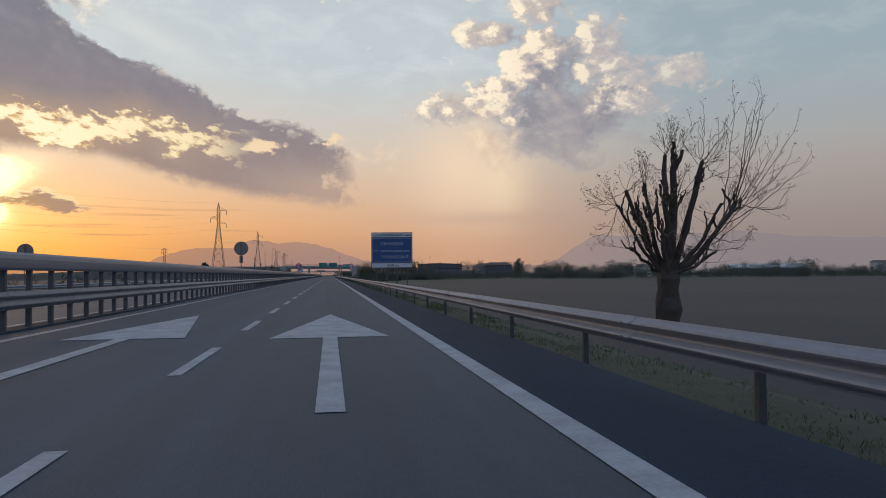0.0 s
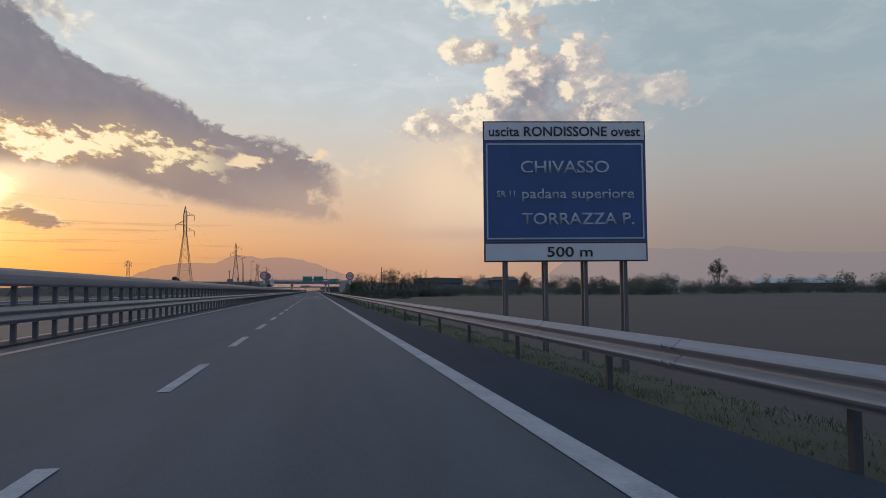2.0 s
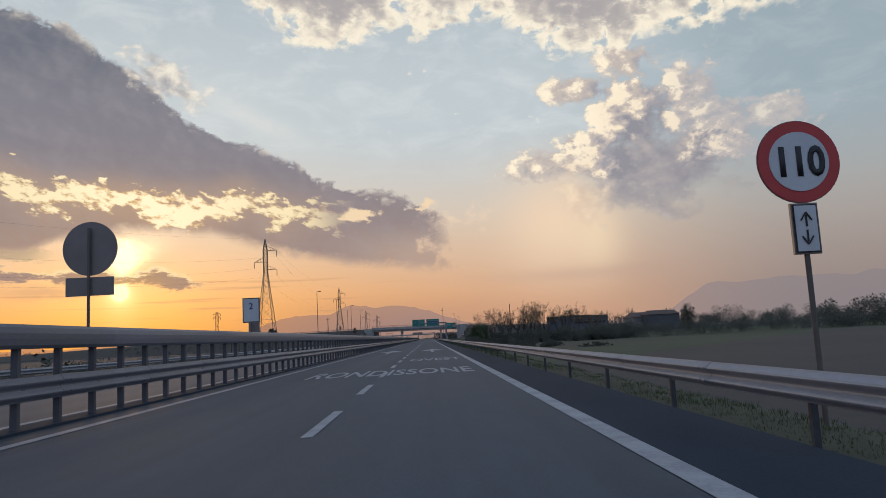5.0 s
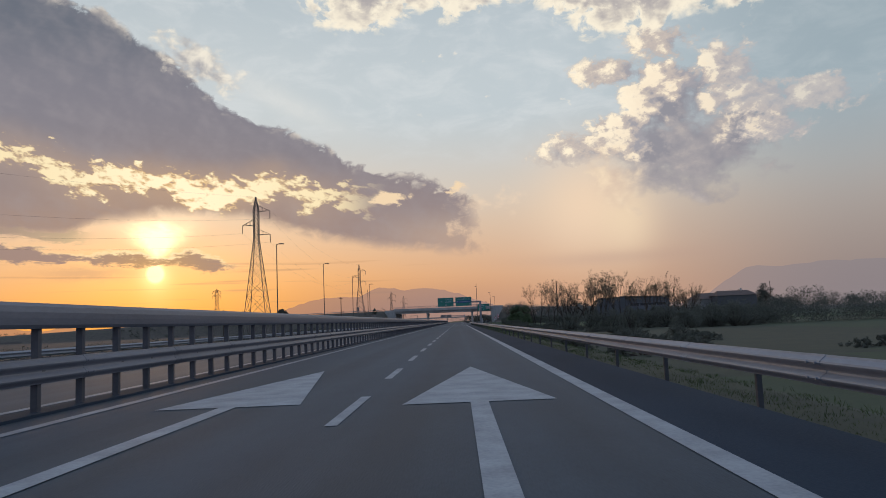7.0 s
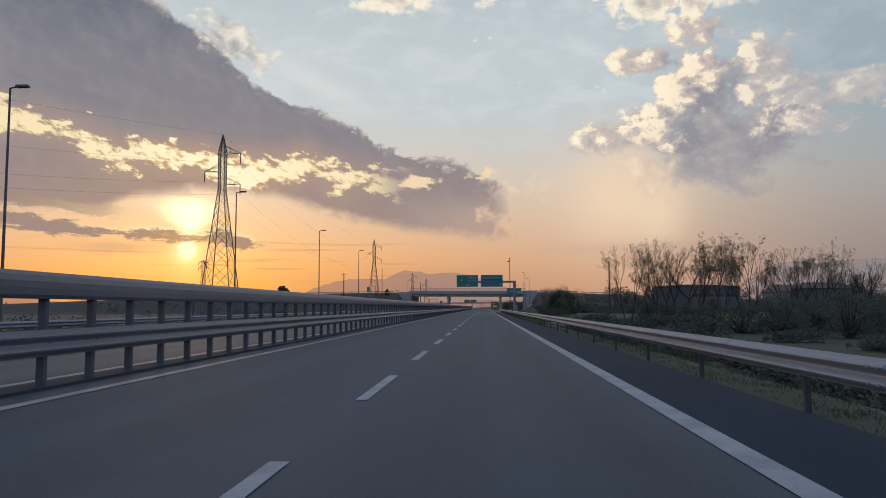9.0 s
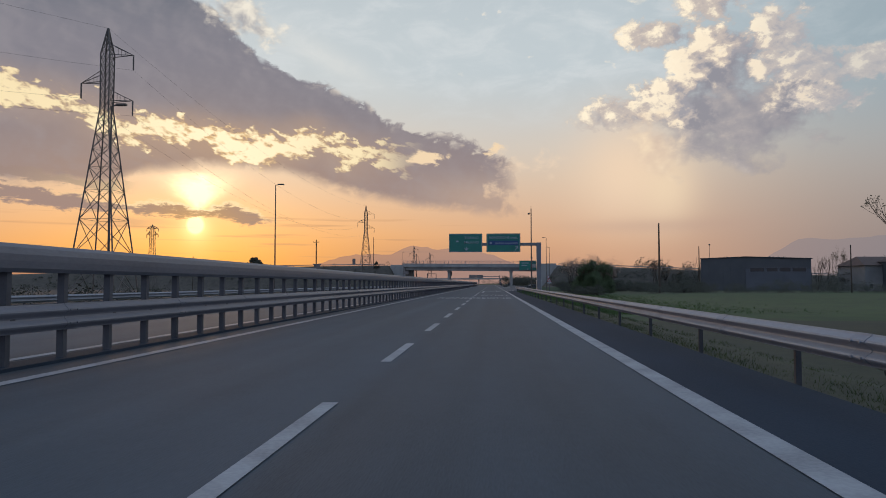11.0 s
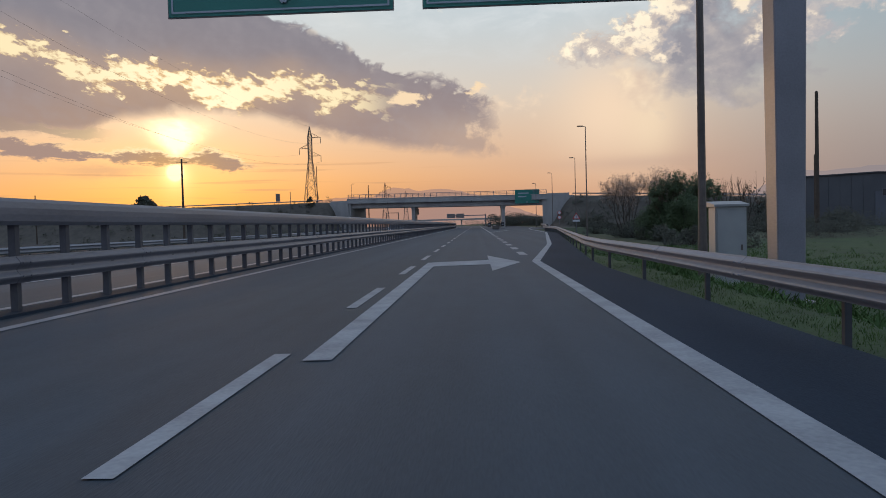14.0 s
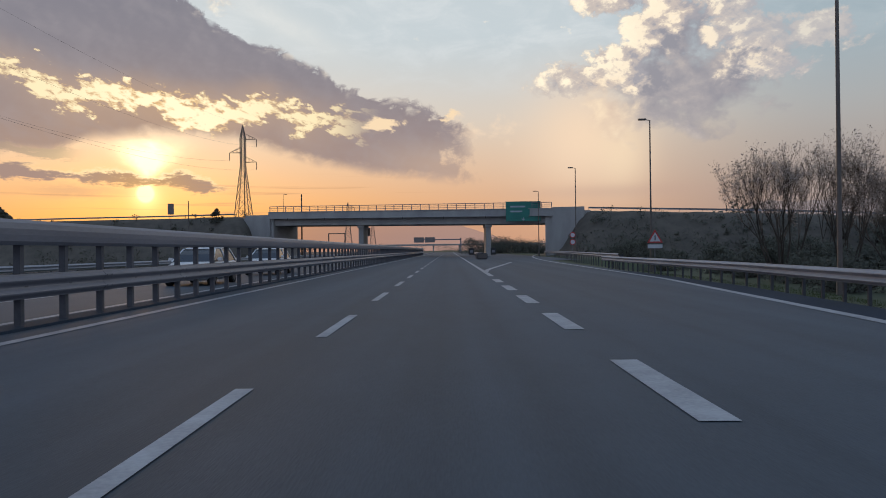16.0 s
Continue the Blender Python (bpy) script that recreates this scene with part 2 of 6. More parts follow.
swide = az.bell(-19.9, 1.9) * 0.62 + az.bell(-25.3, 2.3) * 0.42 + az.step(-27.0, -31.0) * 0.55 + 0.12
sdist = swide - (el - sline + streak * 2.0 + fine * 0.9).abs()
sfac = sdist.step(-0.05, 0.30) * az.step(-16.3, -18.2)
sfac = sfac.max((0.48 - (el - sline - 1.5 + streak * 2.0 + fine * 0.8).abs()).step(0.0, 0.3) * az.step(-26.5, -29.0))
srim = sdist.step(0.32, 0.0) * (sun_d * -0.05).op("EXPONENT") * (el - sline).step(-0.2, 0.3)
scol = sky_mix((sun_d * -0.25).op("EXPONENT"), (0.33, 0.235, 0.215), (0.55, 0.32, 0.14))
base = sky_mix(sfac * 0.9, base, sky_mix(srim, scol, (1.0, 0.74, 0.36)))
gilt = sdist.bell(0.04, 0.13) * (el - sline).step(-0.3, 0.2) * (sun_d * -0.10).op("EXPONENT") * az.step(-16.3, -18.2)
base = sky_mix(gilt.min(1.0), base, (1.05, 0.88, 0.52))
low_bar = az.bell(-27.6, 3.2) * (el + streak * 1.2).bell(4.5, 0.45)
base = sky_mix(low_bar * 0.45, base, (0.50, 0.31, 0.21))
thin = (sky_noise(sky_vec(az * 0.03, el * 0.9), 3.0, 4.0, 0.5)).step(0.06, 0.2) * el.step(6.5, 4.5) * el.step(0.6, 1.5) * az.step(2.0, -8.0)
base = sky_mix(thin * 0.5, base, (0.58, 0.32, 0.17))
# away from the sun the sky is a cool blue over a mauve horizon
back = az.abs().step(55.0, 105.0)
base = sky_mix(back * 0.95, base, sky_mix(el.step(1.0, 24.0), (0.37, 0.34, 0.42), (0.36, 0.48, 0.66)))
# clearer blue overhead
base = sky_mix(el.step(40.0, 58.0) * 0.9, base, (0.23, 0.35, 0.60))
# below the horizon
base = sky_mix(el.step(0.0, -3.0), base, (0.12, 0.11, 0.11))

bg = wt.nodes.new("ShaderNodeBackground")
wt.links.new(base, bg.inputs[0])
bg.inputs[1].default_value = 1.0
out = wt.nodes.new("ShaderNodeOutputWorld")
wt.links.new(bg.outputs[0], out.inputs[0])

sun = new("sun", bpy.data.lights.new("sun", "SUN"))
sun.data.energy, sun.data.angle, sun.data.color = 0.42, radians(10.0), (1.0, 0.62, 0.34)
sa, se = radians(SUN_AZ), radians(SUN_EL)
sun.matrix_world = look((0, 0, 0), (-math.sin(sa) * math.cos(se), -math.cos(sa) * math.cos(se), -math.sin(se)))

# ---------------------------------------------------------------- materials


def material(name, dark, light, scale=4.0, rough=0.7, metal=0.0, bump=0.0, fine=40.0, per_object=0.0, stretch=(1, 1, 1), rough_var=0.1, tracks=0.0, gloss=0.5):
    """A surface that varies between two colours at two scales, with fine relief."""
    m = bpy.data.materials.new(name)
    m.use_nodes = True
    nt = m.node_tree
    b = nt.nodes["Principled BSDF"]
    tc = nt.nodes.new("ShaderNodeTexCoord")
    mp = nt.nodes.new("ShaderNodeMapping")
    mp.inputs["Scale"].default_value = stretch
    geo = nt.nodes.new("ShaderNodeNewGeometry")
    nt.links.new(geo.outputs["Position"], mp.inputs[0])
    n1, n2 = nt.nodes.new("ShaderNodeTexNoise"), nt.nodes.new("ShaderNodeTexNoise")
    n1.inputs["Scale"].default_value, n1.inputs["Detail"].default_value = 1.0 / scale, 5.0
    n2.inputs["Scale"].default_value, n2.inputs["Detail"].default_value = fine, 3.0
    for n in (n1, n2):
        nt.links.new(mp.outputs[0], n.inputs["Vector"])
    add = nt.nodes.new("ShaderNodeMath")
    add.operation = "MULTIPLY_ADD"
    nt.links.new(n2.outputs[0], add.inputs[0])
    add.inputs[1].default_value = 0.45
    nt.links.new(n1.outputs[0], add.inputs[2])
    last = add.outputs[0]
    if tracks:
        # long worn streaks along the lanes, and broad dark blotches
        m2, n3 = nt.nodes.new("ShaderNodeMapping"), nt.nodes.new("ShaderNodeTexNoise")
        m2.inputs["Scale"].default_value = (1.1, 0.006, 1.0)
        n3.inputs["Scale"].default_value, n3.inputs["Detail"].default_value = 1.0, 4.0
        nt.links.new(geo.outputs["Position"], m2.inputs[0])
        nt.links.new(m2.outputs[0], n3.inputs["Vector"])
        a3 = nt.nodes.new("ShaderNodeMath")
        a3.operation = "MULTIPLY_ADD"
        nt.links.new(n3.outputs[0], a3.inputs[0])
        a3.inputs[1].default_value = tracks * 2.0
        nt.links.new(last, a3.inputs[2])
        # mottling of the worn surface, a foot or two across
        m5, n5, a5 = nt.nodes.new("ShaderNodeMapping"), nt.nodes.new("ShaderNodeTexNoise"), nt.nodes.new("ShaderNodeMath")
        m5.inputs["Scale"].default_value = (1.0, 0.35, 1.0)
        n5.inputs["Scale"].default_value, n5.inputs["Detail"].default_value, n5.inputs["Roughness"].default_value = 1.6, 8.0, 0.7
        nt.links.new(geo.outputs["Position"], m5.inputs[0])
        nt.links.new(m5.outputs[0], n5.inputs["Vector"])
        a5.operation = "MULTIPLY_ADD"
        nt.links.new(n5.outputs[0], a5.inputs[0])
        a5.inputs[1].default_value = 0.5
        nt.links.new(a3.outputs[0], a5.inputs[2])
        a3 = a5
        a4 = nt.nodes.new("ShaderNodeMath")
        a4.operation = "SUBTRACT"
        nt.links.new(a3.outputs[0], a4.inputs[0])
        a4.inputs[1].default_value = tracks + 0.25
        last = a4.outputs[0]
    if per_object:
        oi = nt.nodes.new("ShaderNodeObjectInfo")
        a2 = nt.nodes.new("ShaderNodeMath")
        a2.operation = "MULTIPLY_ADD"
        nt.links.new(oi.outputs["Random"], a2.inputs[0])
        a2.inputs[1].default_value = per_object
        nt.links.new(last, a2.inputs[2])
        last = a2.outputs[0]
    ramp = nt.nodes.new("ShaderNodeMapRange")
    ramp.inputs[1].default_value, ramp.inputs[2].default_value = 0.45, 1.0 + per_object * 0.6
    nt.links.new(last, ramp.inputs[0])
    mix = nt.nodes.new("ShaderNodeMixRGB")
    mix.inputs[1].default_value, mix.inputs[2].default_value = (*dark, 1), (*light, 1)
    nt.links.new(ramp.outputs[0], mix.inputs[0])
    nt.links.new(mix.outputs[0], b.inputs["Base Color"])
    rr = nt.nodes.new("ShaderNodeMapRange")
    rr.inputs[3].default_value, rr.inputs[4].default_value = rough - rough_var, min(1.0, rough + rough_var)
    nt.links.new(n1.outputs[0], rr.inputs[0])
    nt.links.new(rr.outputs[0], b.inputs["Roughness"])
    b.inputs["Metallic"].default_value = metal
    b.inputs["Specular IOR Level"].default_value = gloss
    if bump:
        bp = nt.nodes.new("ShaderNodeBump")
        bp.inputs["Strength"].default_value, bp.inputs["Distance"].default_value = bump, 0.01
        nt.links.new(n2.outputs[0], bp.inputs["Height"])
        nt.links.new(bp.outputs[0], b.inputs["Normal"])
    return m


ASPHALT = material("asphalt", (0.025, 0.036, 0.049), (0.053, 0.073, 0.095), 3.0, 0.80, bump=0.5, fine=60.0, stretch=(1, 0.12, 1), tracks=0.45, gloss=0.55)
SHOULDER = material("shoulder_asphalt", (0.020, 0.031, 0.046), (0.039, 0.054, 0.074), 1.6, 0.92, bump=0.5, fine=50.0, stretch=(1, 0.3, 1), gloss=0.12)
PAINT = material("road_paint", (0.20, 0.212, 0.23), (0.40, 0.415, 0.43), 0.6, 0.75, bump=0.3, fine=22.0)
FIELD = material("field_soil", (0.033, 0.028, 0.026), (0.060, 0.050, 0.044), 9.0, 0.95, bump=0.6, fine=2.0)
GRASS = material("grass", (0.021, 0.033, 0.014), (0.050, 0.070, 0.028), 6.0, 0.95, bump=0.5, fine=6.0)
MEADOW = material("lush_spring_grass", (0.015, 0.033, 0.010), (0.048, 0.092, 0.023), 2.2, 0.95, bump=0.8, fine=9.0)
STEEL = material("galvanised_steel", (0.118, 0.124, 0.148), (0.215, 0.222, 0.256), 1.2, 0.5, 0.2, bump=0.1, fine=25.0, per_object=0.25, stretch=(1, 0.25, 1))
RAIL = material("weathered_rail_steel", (0.17, 0.185, 0.215), (0.30, 0.32, 0.36), 1.2, 0.6, 0.2, bump=0.1, fine=25.0, per_object=0.2, stretch=(1, 0.25, 1))
DARK_STEEL = material("lattice_steel", (0.10, 0.09, 0.085), (0.17, 0.15, 0.14), 1.0, 0.6, 0.5, fine=10.0)
DARK_GREY = material("dark_weathered_post", (0.045, 0.048, 0.056), (0.078, 0.083, 0.094), 0.4, 0.8, 0.2, fine=15.0)
# Steel with the backlit shade of the posts put into its colour.
POST = material("dull_post_steel", (0.062, 0.064, 0.076), (0.115, 0.118, 0.135), 0.5, 0.65, 0.2, fine=15.0, per_object=0.3)
CONCRETE = material("concrete", (0.26, 0.26, 0.26), (0.40, 0.40, 0.39), 2.5, 0.85, bump=0.3, fine=14.0, stretch=(1, 1, 0.4))
BARK = material("bark", (0.034, 0.027, 0.023), (0.075, 0.06, 0.048), 0.5, 0.95, bump=0.6, fine=12.0)
TWIG = material("twig_bark", (0.075, 0.052, 0.038), (0.15, 0.105, 0.075), 0.5, 0.95, fine=12.0)
LEAF = material("spring_leaf", (0.040, 0.066, 0.026), (0.095, 0.135, 0.054), 1.0, 0.7, fine=7.0)
BLOSSOM = material("pale_blossom", (0.24, 0.17, 0.13), (0.42, 0.33, 0.26), 0.6, 0.8, fine=7.0)
BUD = material("bud_leaf", (0.12, 0.085, 0.045), (0.24, 0.17, 0.09), 0.6, 0.8, fine=7.0)
SHRUB = material("dark_shrub_leaf", (0.042, 0.045, 0.034), (0.098, 0.098, 0.070), 1.5, 0.85, fine=5.0)
SCRUB = material("scrub_slope", (0.02, 0.026, 0.014), (0.05, 0.055, 0.03), 2.0, 0.95, bump=0.8, fine=3.0)
DRY = material("dry_grass_bank", (0.058, 0.050, 0.040), (0.112, 0.096, 0.076), 1.5, 0.95, bump=0.8, fine=4.0)
BLADE = material("grass_blade", (0.032, 0.052, 0.018), (0.085, 0.115, 0.042), 1.2, 0.9, fine=6.0)
LUSH = material("lush_grass_blade", (0.027, 0.058, 0.014), (0.080, 0.150, 0.036), 1.2, 0.9, fine=6.0)
WOOD = material("creosoted_wood", (0.05, 0.038, 0.03), (0.09, 0.07, 0.055), 0.8, 0.9, bump=0.5, fine=20.0)
WHITE = material("white_sign_sheet", (0.47, 0.50, 0.55), (0.57, 0.60, 0.64), 0.7, 0.45)
LETTER = material("dull_white_lettering", (0.29, 0.34, 0.40), (0.38, 0.43, 0.49), 0.6, 0.5)
RED = material("red_sign_sheet", (0.42, 0.03, 0.035), (0.52, 0.05, 0.05), 0.5, 0.45)
BLUE = material("blue_sign_sheet", (0.014, 0.052, 0.17), (0.022, 0.075, 0.23), 1.2, 0.45)
GREEN = material("green_sign_sheet", (0.012, 0.15, 0.125), (0.02, 0.20, 0.165), 1.4, 0.45)
BLACK = material("black_lettering", (0.015, 0.015, 0.018), (0.03, 0.03, 0.032), 0.5, 0.6)
SIGN_BACK = material("sign_back", (0.165, 0.148, 0.145), (0.235, 0.213, 0.207), 0.6, 0.55, 0.4)
WALL = material("plaster", (0.42, 0.41, 0.39), (0.56, 0.55, 0.52), 3.0, 0.9)
DULL = material("dull_plaster", (0.17, 0.17, 0.175), (0.25, 0.25, 0.25), 3.0, 0.9, bump=0.2, fine=8.0)
SHED_WALL = material("shed_panel", (0.062, 0.066, 0.076), (0.095, 0.10, 0.112), 5.0, 0.7)
FRONT = material("blue_grey_panel", (0.078, 0.086, 0.105), (0.115, 0.125, 0.15), 4.0, 0.65)
ROOF = material("roof_tile", (0.09, 0.065, 0.055), (0.15, 0.10, 0.085), 1.0, 0.85, bump=0.4, fine=5.0)
GLASS = material("dark_window_glass", (0.02, 0.025, 0.03), (0.04, 0.045, 0.05), 1.0, 0.15)
CABINET = material("grey_enamel", (0.27, 0.29, 0.30), (0.35, 0.37, 0.38), 0.5, 0.5)
CABLE = material("aluminium_cable", (0.10, 0.10, 0.10), (0.16, 0.16, 0.16), 2.0, 0.5, 0.5)
TYRE = material("tyre_rubber", (0.012, 0.012, 0.012), (0.025, 0.025, 0.025), 0.3, 0.85)
CAR_WHITE = material("white_car_paint", (0.62, 0.63, 0.64), (0.70, 0.71, 0.72), 1.0, 0.3)

# ---------------------------------------------------------------- building helpers


def mesh_of(name, bm, mat):
    me = bpy.data.meshes.new(name)
    bm.to_mesh(me)
    bm.free()
    me.materials.append(mat)
    return me


def part(name, bm, mat, parent=None, label="", smooth=False):
    """Links a bmesh as one mesh object under a thing or a part."""
    me = mesh_of(name, bm, mat)
    if smooth:
        for p in me.polygons:
            p.use_smooth = True
    ob = new(name, me)
    ob.parent = parent
    if label:
        ob["label"] = label
    return ob


def repeat(ob, parent, m):
    """Another piece on the same mesh."""
    o = new(ob.name.split(".")[0], ob.data)
    o.parent, o.matrix_basis = parent, m
    if "label" in ob:
        o["label"] = ob["label"]
    return o


def thing(name, m, label, category, group="", kind=""):
    e = new(name)
    e.empty_display_size = 0.2
    e.matrix_basis = m
    return tagged(e, label, category, group, kind)


def box(bm, x0, x1, y0, y1, z0, z1):
    v = [bm.verts.new((x, y, z)) for z in (z0, z1) for y in (y0, y1) for x in (x0, x1)]
    for f in ((0, 2, 3, 1), (4, 5, 7, 6), (0, 1, 5, 4), (2, 6, 7, 3), (0, 4, 6, 2), (1, 3, 7, 5)):
        bm.faces.new([v[i] for i in f])
    return v


def block(*dims, bevel=0.0):
    bm = bmesh.new()
    box(bm, *dims)
    if bevel:
        bmesh.ops.bevel(bm, geom=bm.edges[:], offset=bevel, segments=2, affect="EDGES")
    return bm


def tube(bm, a, b, ra, rb=None, n=8, caps=True):
    """A tapered round bar from a to b."""
    a, b, rb = Vector(a), Vector(b), ra if rb is None else rb
    d = (b - a)
    if d.length < 1e-6:
        return
    d.normalize()
    u = d.orthogonal().normalized()
    w = d.cross(u)
    rings = []
    for c, r in ((a, ra), (b, rb)):
        rings.append([bm.verts.new(c + (u * math.cos(k * math.tau / n) + w * math.sin(k * math.tau / n)) * r) for k in range(n)])
    for k in range(n):
        bm.faces.new((rings[0][k], rings[0][(k + 1) % n], rings[1][(k + 1) % n], rings[1][k]))
    if caps:
        bm.faces.new(rings[0][::-1])
        bm.faces.new(rings[1])


def tube_path(bm, pts, r, n=4):
    """A thin bar through all the points, in one piece."""
    rings = []
    for i, p in enumerate(pts):
        d = (pts[min(i + 1, len(pts) - 1)] - pts[max(i - 1, 0)]).normalized()
        u = Vector((d.y, -d.x, 0)).normalized()
        w = u.cross(d)
        rings.append([bm.verts.new(p + (u * math.cos(k * math.tau / n) + w * math.sin(k * math.tau / n)) * r) for k in range(n)])
    for a, b in zip(rings, rings[1:]):
        for k in range(n):
            bm.faces.new((a[k], a[(k + 1) % n], b[(k + 1) % n], b[k]))


def bar(a, b, ra, rb=None, n=8):
    bm = bmesh.new()
    tube(bm, a, b, ra, rb, n)
    return bm


def sweep(bm, profile, spine, closed=True):
    """Carries a profile of (offset to the right, height) along a spine of points (x, y, z)."""
    rows = []
    for i, p in enumerate(spine):
        a, b = Vector(spine[max(i - 1, 0)]), Vector(spine[min(i + 1, len(spine) - 1)])
        d = (b - a).normalized()
        r = Vector((d.y, -d.x, 0)).normalized()
        rows.append([bm.verts.new(Vector(p) + r * o + Vector((0, 0, z))) for o, z in profile])
    n = len(profile)
    for i in range(len(rows) - 1):
        for k in range(n if closed else n - 1):
            bm.faces.new((rows[i][k], rows[i][(k + 1) % n], rows[i + 1][(k + 1) % n], rows[i + 1][k]))
    if closed:
        bm.faces.new(rows[0])
        bm.faces.new(rows[-1][::-1])
    bmesh.ops.recalc_face_normals(bm, faces=bm.faces[:])


def slab(corners, thick):
    """A sheet through four corners, with thickness to both sides."""
    bm = bmesh.new()
    c = [Vector(p) for p in corners]
    n = (c[1] - c[0]).cross(c[3] - c[0]).normalized() * thick / 2
    lo, hi = [bm.verts.new(p - n) for p in c], [bm.verts.new(p + n) for p in c]
    bm.faces.new(lo[::-1])
    bm.faces.new(hi)
    for k in range(4):
        bm.faces.new((lo[k], lo[(k + 1) % 4], hi[(k + 1) % 4], hi[k]))
    bmesh.ops.recalc_face_normals(bm, faces=bm.faces[:])
    return bm


def flat(points, z, thick=0.0):
    """A flat polygon, with thickness downwards if asked for."""
    bm = bmesh.new()
    f = bm.faces.new([bm.verts.new((x, y, z)) for x, y in points])
    if f.normal.z < 0 or f.calc_area() and (f.normal_update() or f.normal.z < 0):
        f.normal_flip()
    if thick:
        r = bmesh.ops.extrude_face_region(bm, geom=[f])
        for v in r["geom"]:
            if isinstance(v, bmesh.types.BMVert):
                v.co.z -= thick
        bmesh.ops.recalc_face_normals(bm, faces=bm.faces[:])
    return bm


def lettering(text, height, width=None, depth=0.004, align="CENTER", bold=0.012):
    """Raised letters in the built-in font, lying in the XY plane, base line at 0."""
    cu = bpy.data.curves.new("letters", "FONT")
    cu.body, cu.align_x, cu.extrude, cu.resolution_u, cu.offset = text, align, 0.0, 3, bold
    tmp = bpy.data.objects.new("letters", cu)
    scene.collection.objects.link(tmp)
    bpy.context.view_layer.update()
    me = bpy.data.meshes.new_from_object(tmp.evaluated_get(bpy.context.evaluated_depsgraph_get()))
    bpy.data.objects.remove(tmp)
    bm = bmesh.new()
    bm.from_mesh(me)
    bpy.data.meshes.remove(me)
    xs, ys = [v.co.x for v in bm.verts], [v.co.y for v in bm.verts]
    sy = height / 0.70
    sx = width / (max(xs) - min(xs)) if width else sy
    for v in bm.verts:
        v.co.x, v.co.y = v.co.x * sx, v.co.y * sy
    if depth:
        r = bmesh.ops.extrude_face_region(bm, geom=bm.faces[:])
        for v in r["geom"]:
            if isinstance(v, bmesh.types.BMVert):
                v.co.z += depth
        bmesh.ops.recalc_face_normals(bm, faces=bm.faces[:])
    return bm


FACING = Matrix.Rotation(radians(90), 4, "X")      # turns a flat drawing upright, facing the oncoming traffic

# ---------------------------------------------------------------- ground and road
Y0, Y1 = -30.0, 900.0
LEFT_LINE, LANE_LINE, RIGHT_LINE = -6.39, -1.95, 1.93
MEDIAN = -7.4


def ease(v, a, b):
    t = min(1.0, max(0.0, (v - a) / (b - a)))
    return t * t * (3 - 2 * t)


def rail_x(y):
    """Where the right-hand guardrail stands."""
    if y < 440:
        return 3.4
    if y < 502:
        return 3.4 + (y - 440) * 0.094
    return 9.23 + (y - 502) * 0.03 + max(0, y - 540) ** 2 * 0.0007


def exit_x(y):
    """The solid line on the right of the exit lane."""
    if y < 442:
        return RIGHT_LINE
    d = y - 442
    return min(1.93 + 0.125 * min(d, 18) + 0.093 * max(0, d - 18), rail_x(y) - 0.75)


def bridge_y(x):
    return 618.5 - (x - 0.0) * 0.28


def land(x, y):
    """Height of the ground."""
    right = rail_x(y) + 0.9 if y < 560 else 24.0
    z = -1.15 * ease(x, right, right + 4.5) - 1.15 * ease(-x, 26.5, 31.0)
    z += (noise.noise(Vector((x * 0.03, y * 0.03, 0))) * 0.22) * ease(max(x - right, -x - 26), 2, 12)
    # the bank that carries the crossing road
    top = 8.55 - min(max(x - 20, 0), 160) * 0.043 if x > 0 else 8.9 - ease(-x, 40, 420) * 8.0
    off = abs(y - bridge_y(max(-60, min(60, x))) - 6.0)
    bank = max(0.0, min(1.0, (20.0 - off) / 13.5))
    open_way = max(ease(x, 19.0, 26.0), ease(-x, 38.0, 44.0))
    return z + (top - z) * bank * open_way


def spread(lo, hi, near_lo, near_hi, fine, grow=1.25):
    vals = []
    v = near_lo
    while v <= near_hi:
        vals.append(v)
        v += fine
    s = fine
    v = near_hi
    while v < hi:
        s *= grow
        v += s
        vals.append(min(v, hi))
    s = fine
    v = near_lo
    while v > lo:
        s *= grow
        v -= s
        vals.insert(0, max(v, lo))
    return vals


gx = spread(-3500, 3500, -60, 60, 1.5, 1.22)
gy = spread(-400, 4600, -30, 660, 3.0, 1.25)
bm = bmesh.new()
grid = [[bm.verts.new((x, y, land(x, y) - 0.03)) for x in gx] for y in gy]
for j in range(len(gy) - 1):
    for i in range(len(gx) - 1):
        bm.faces.new((grid[j][i], grid[j][i + 1], grid[j + 1][i + 1], grid[j + 1][i]))
g = part("ground", bm, GRASS, smooth=True)
tagged(g, "wide flat farmland, grass verge and brown field beside the motorway", "ground", kind="structure")
g.data.materials.append(FIELD)
g.data.materials.append(SCRUB)
g.data.materials.append(MEADOW)
g.data.materials.append(DRY)
for p in g.data.polygons:
    c = p.center
    if c.x < -25:
        p.material_index = 1
    if c.x > 6.5 and c.z < -0.6 and c.y < min(292, 195 + c.x * 1.2):
        p.material_index = 1
    if 3.5 < c.x < 8.6 and c.y < 372 or 3.5 < c.x < 42 and 226 + c.x < c.y < 374:
        p.material_index = 2
    wob = noise.noise(Vector((c.x * 0.06, c.y * 0.06, 4.0))) * 22
    if c.x > 3.5 and 376 + wob < c.y < 470 + c.x * 0.6 + wob and c.x < 120 + wob * 2:
        p.material_index = 3
    if c.z > -0.6 and abs(c.y - bridge_y(max(-60, min(60, c.x)))) < 32 and (c.x > 19 or c.x < -37):
        p.material_index = 4

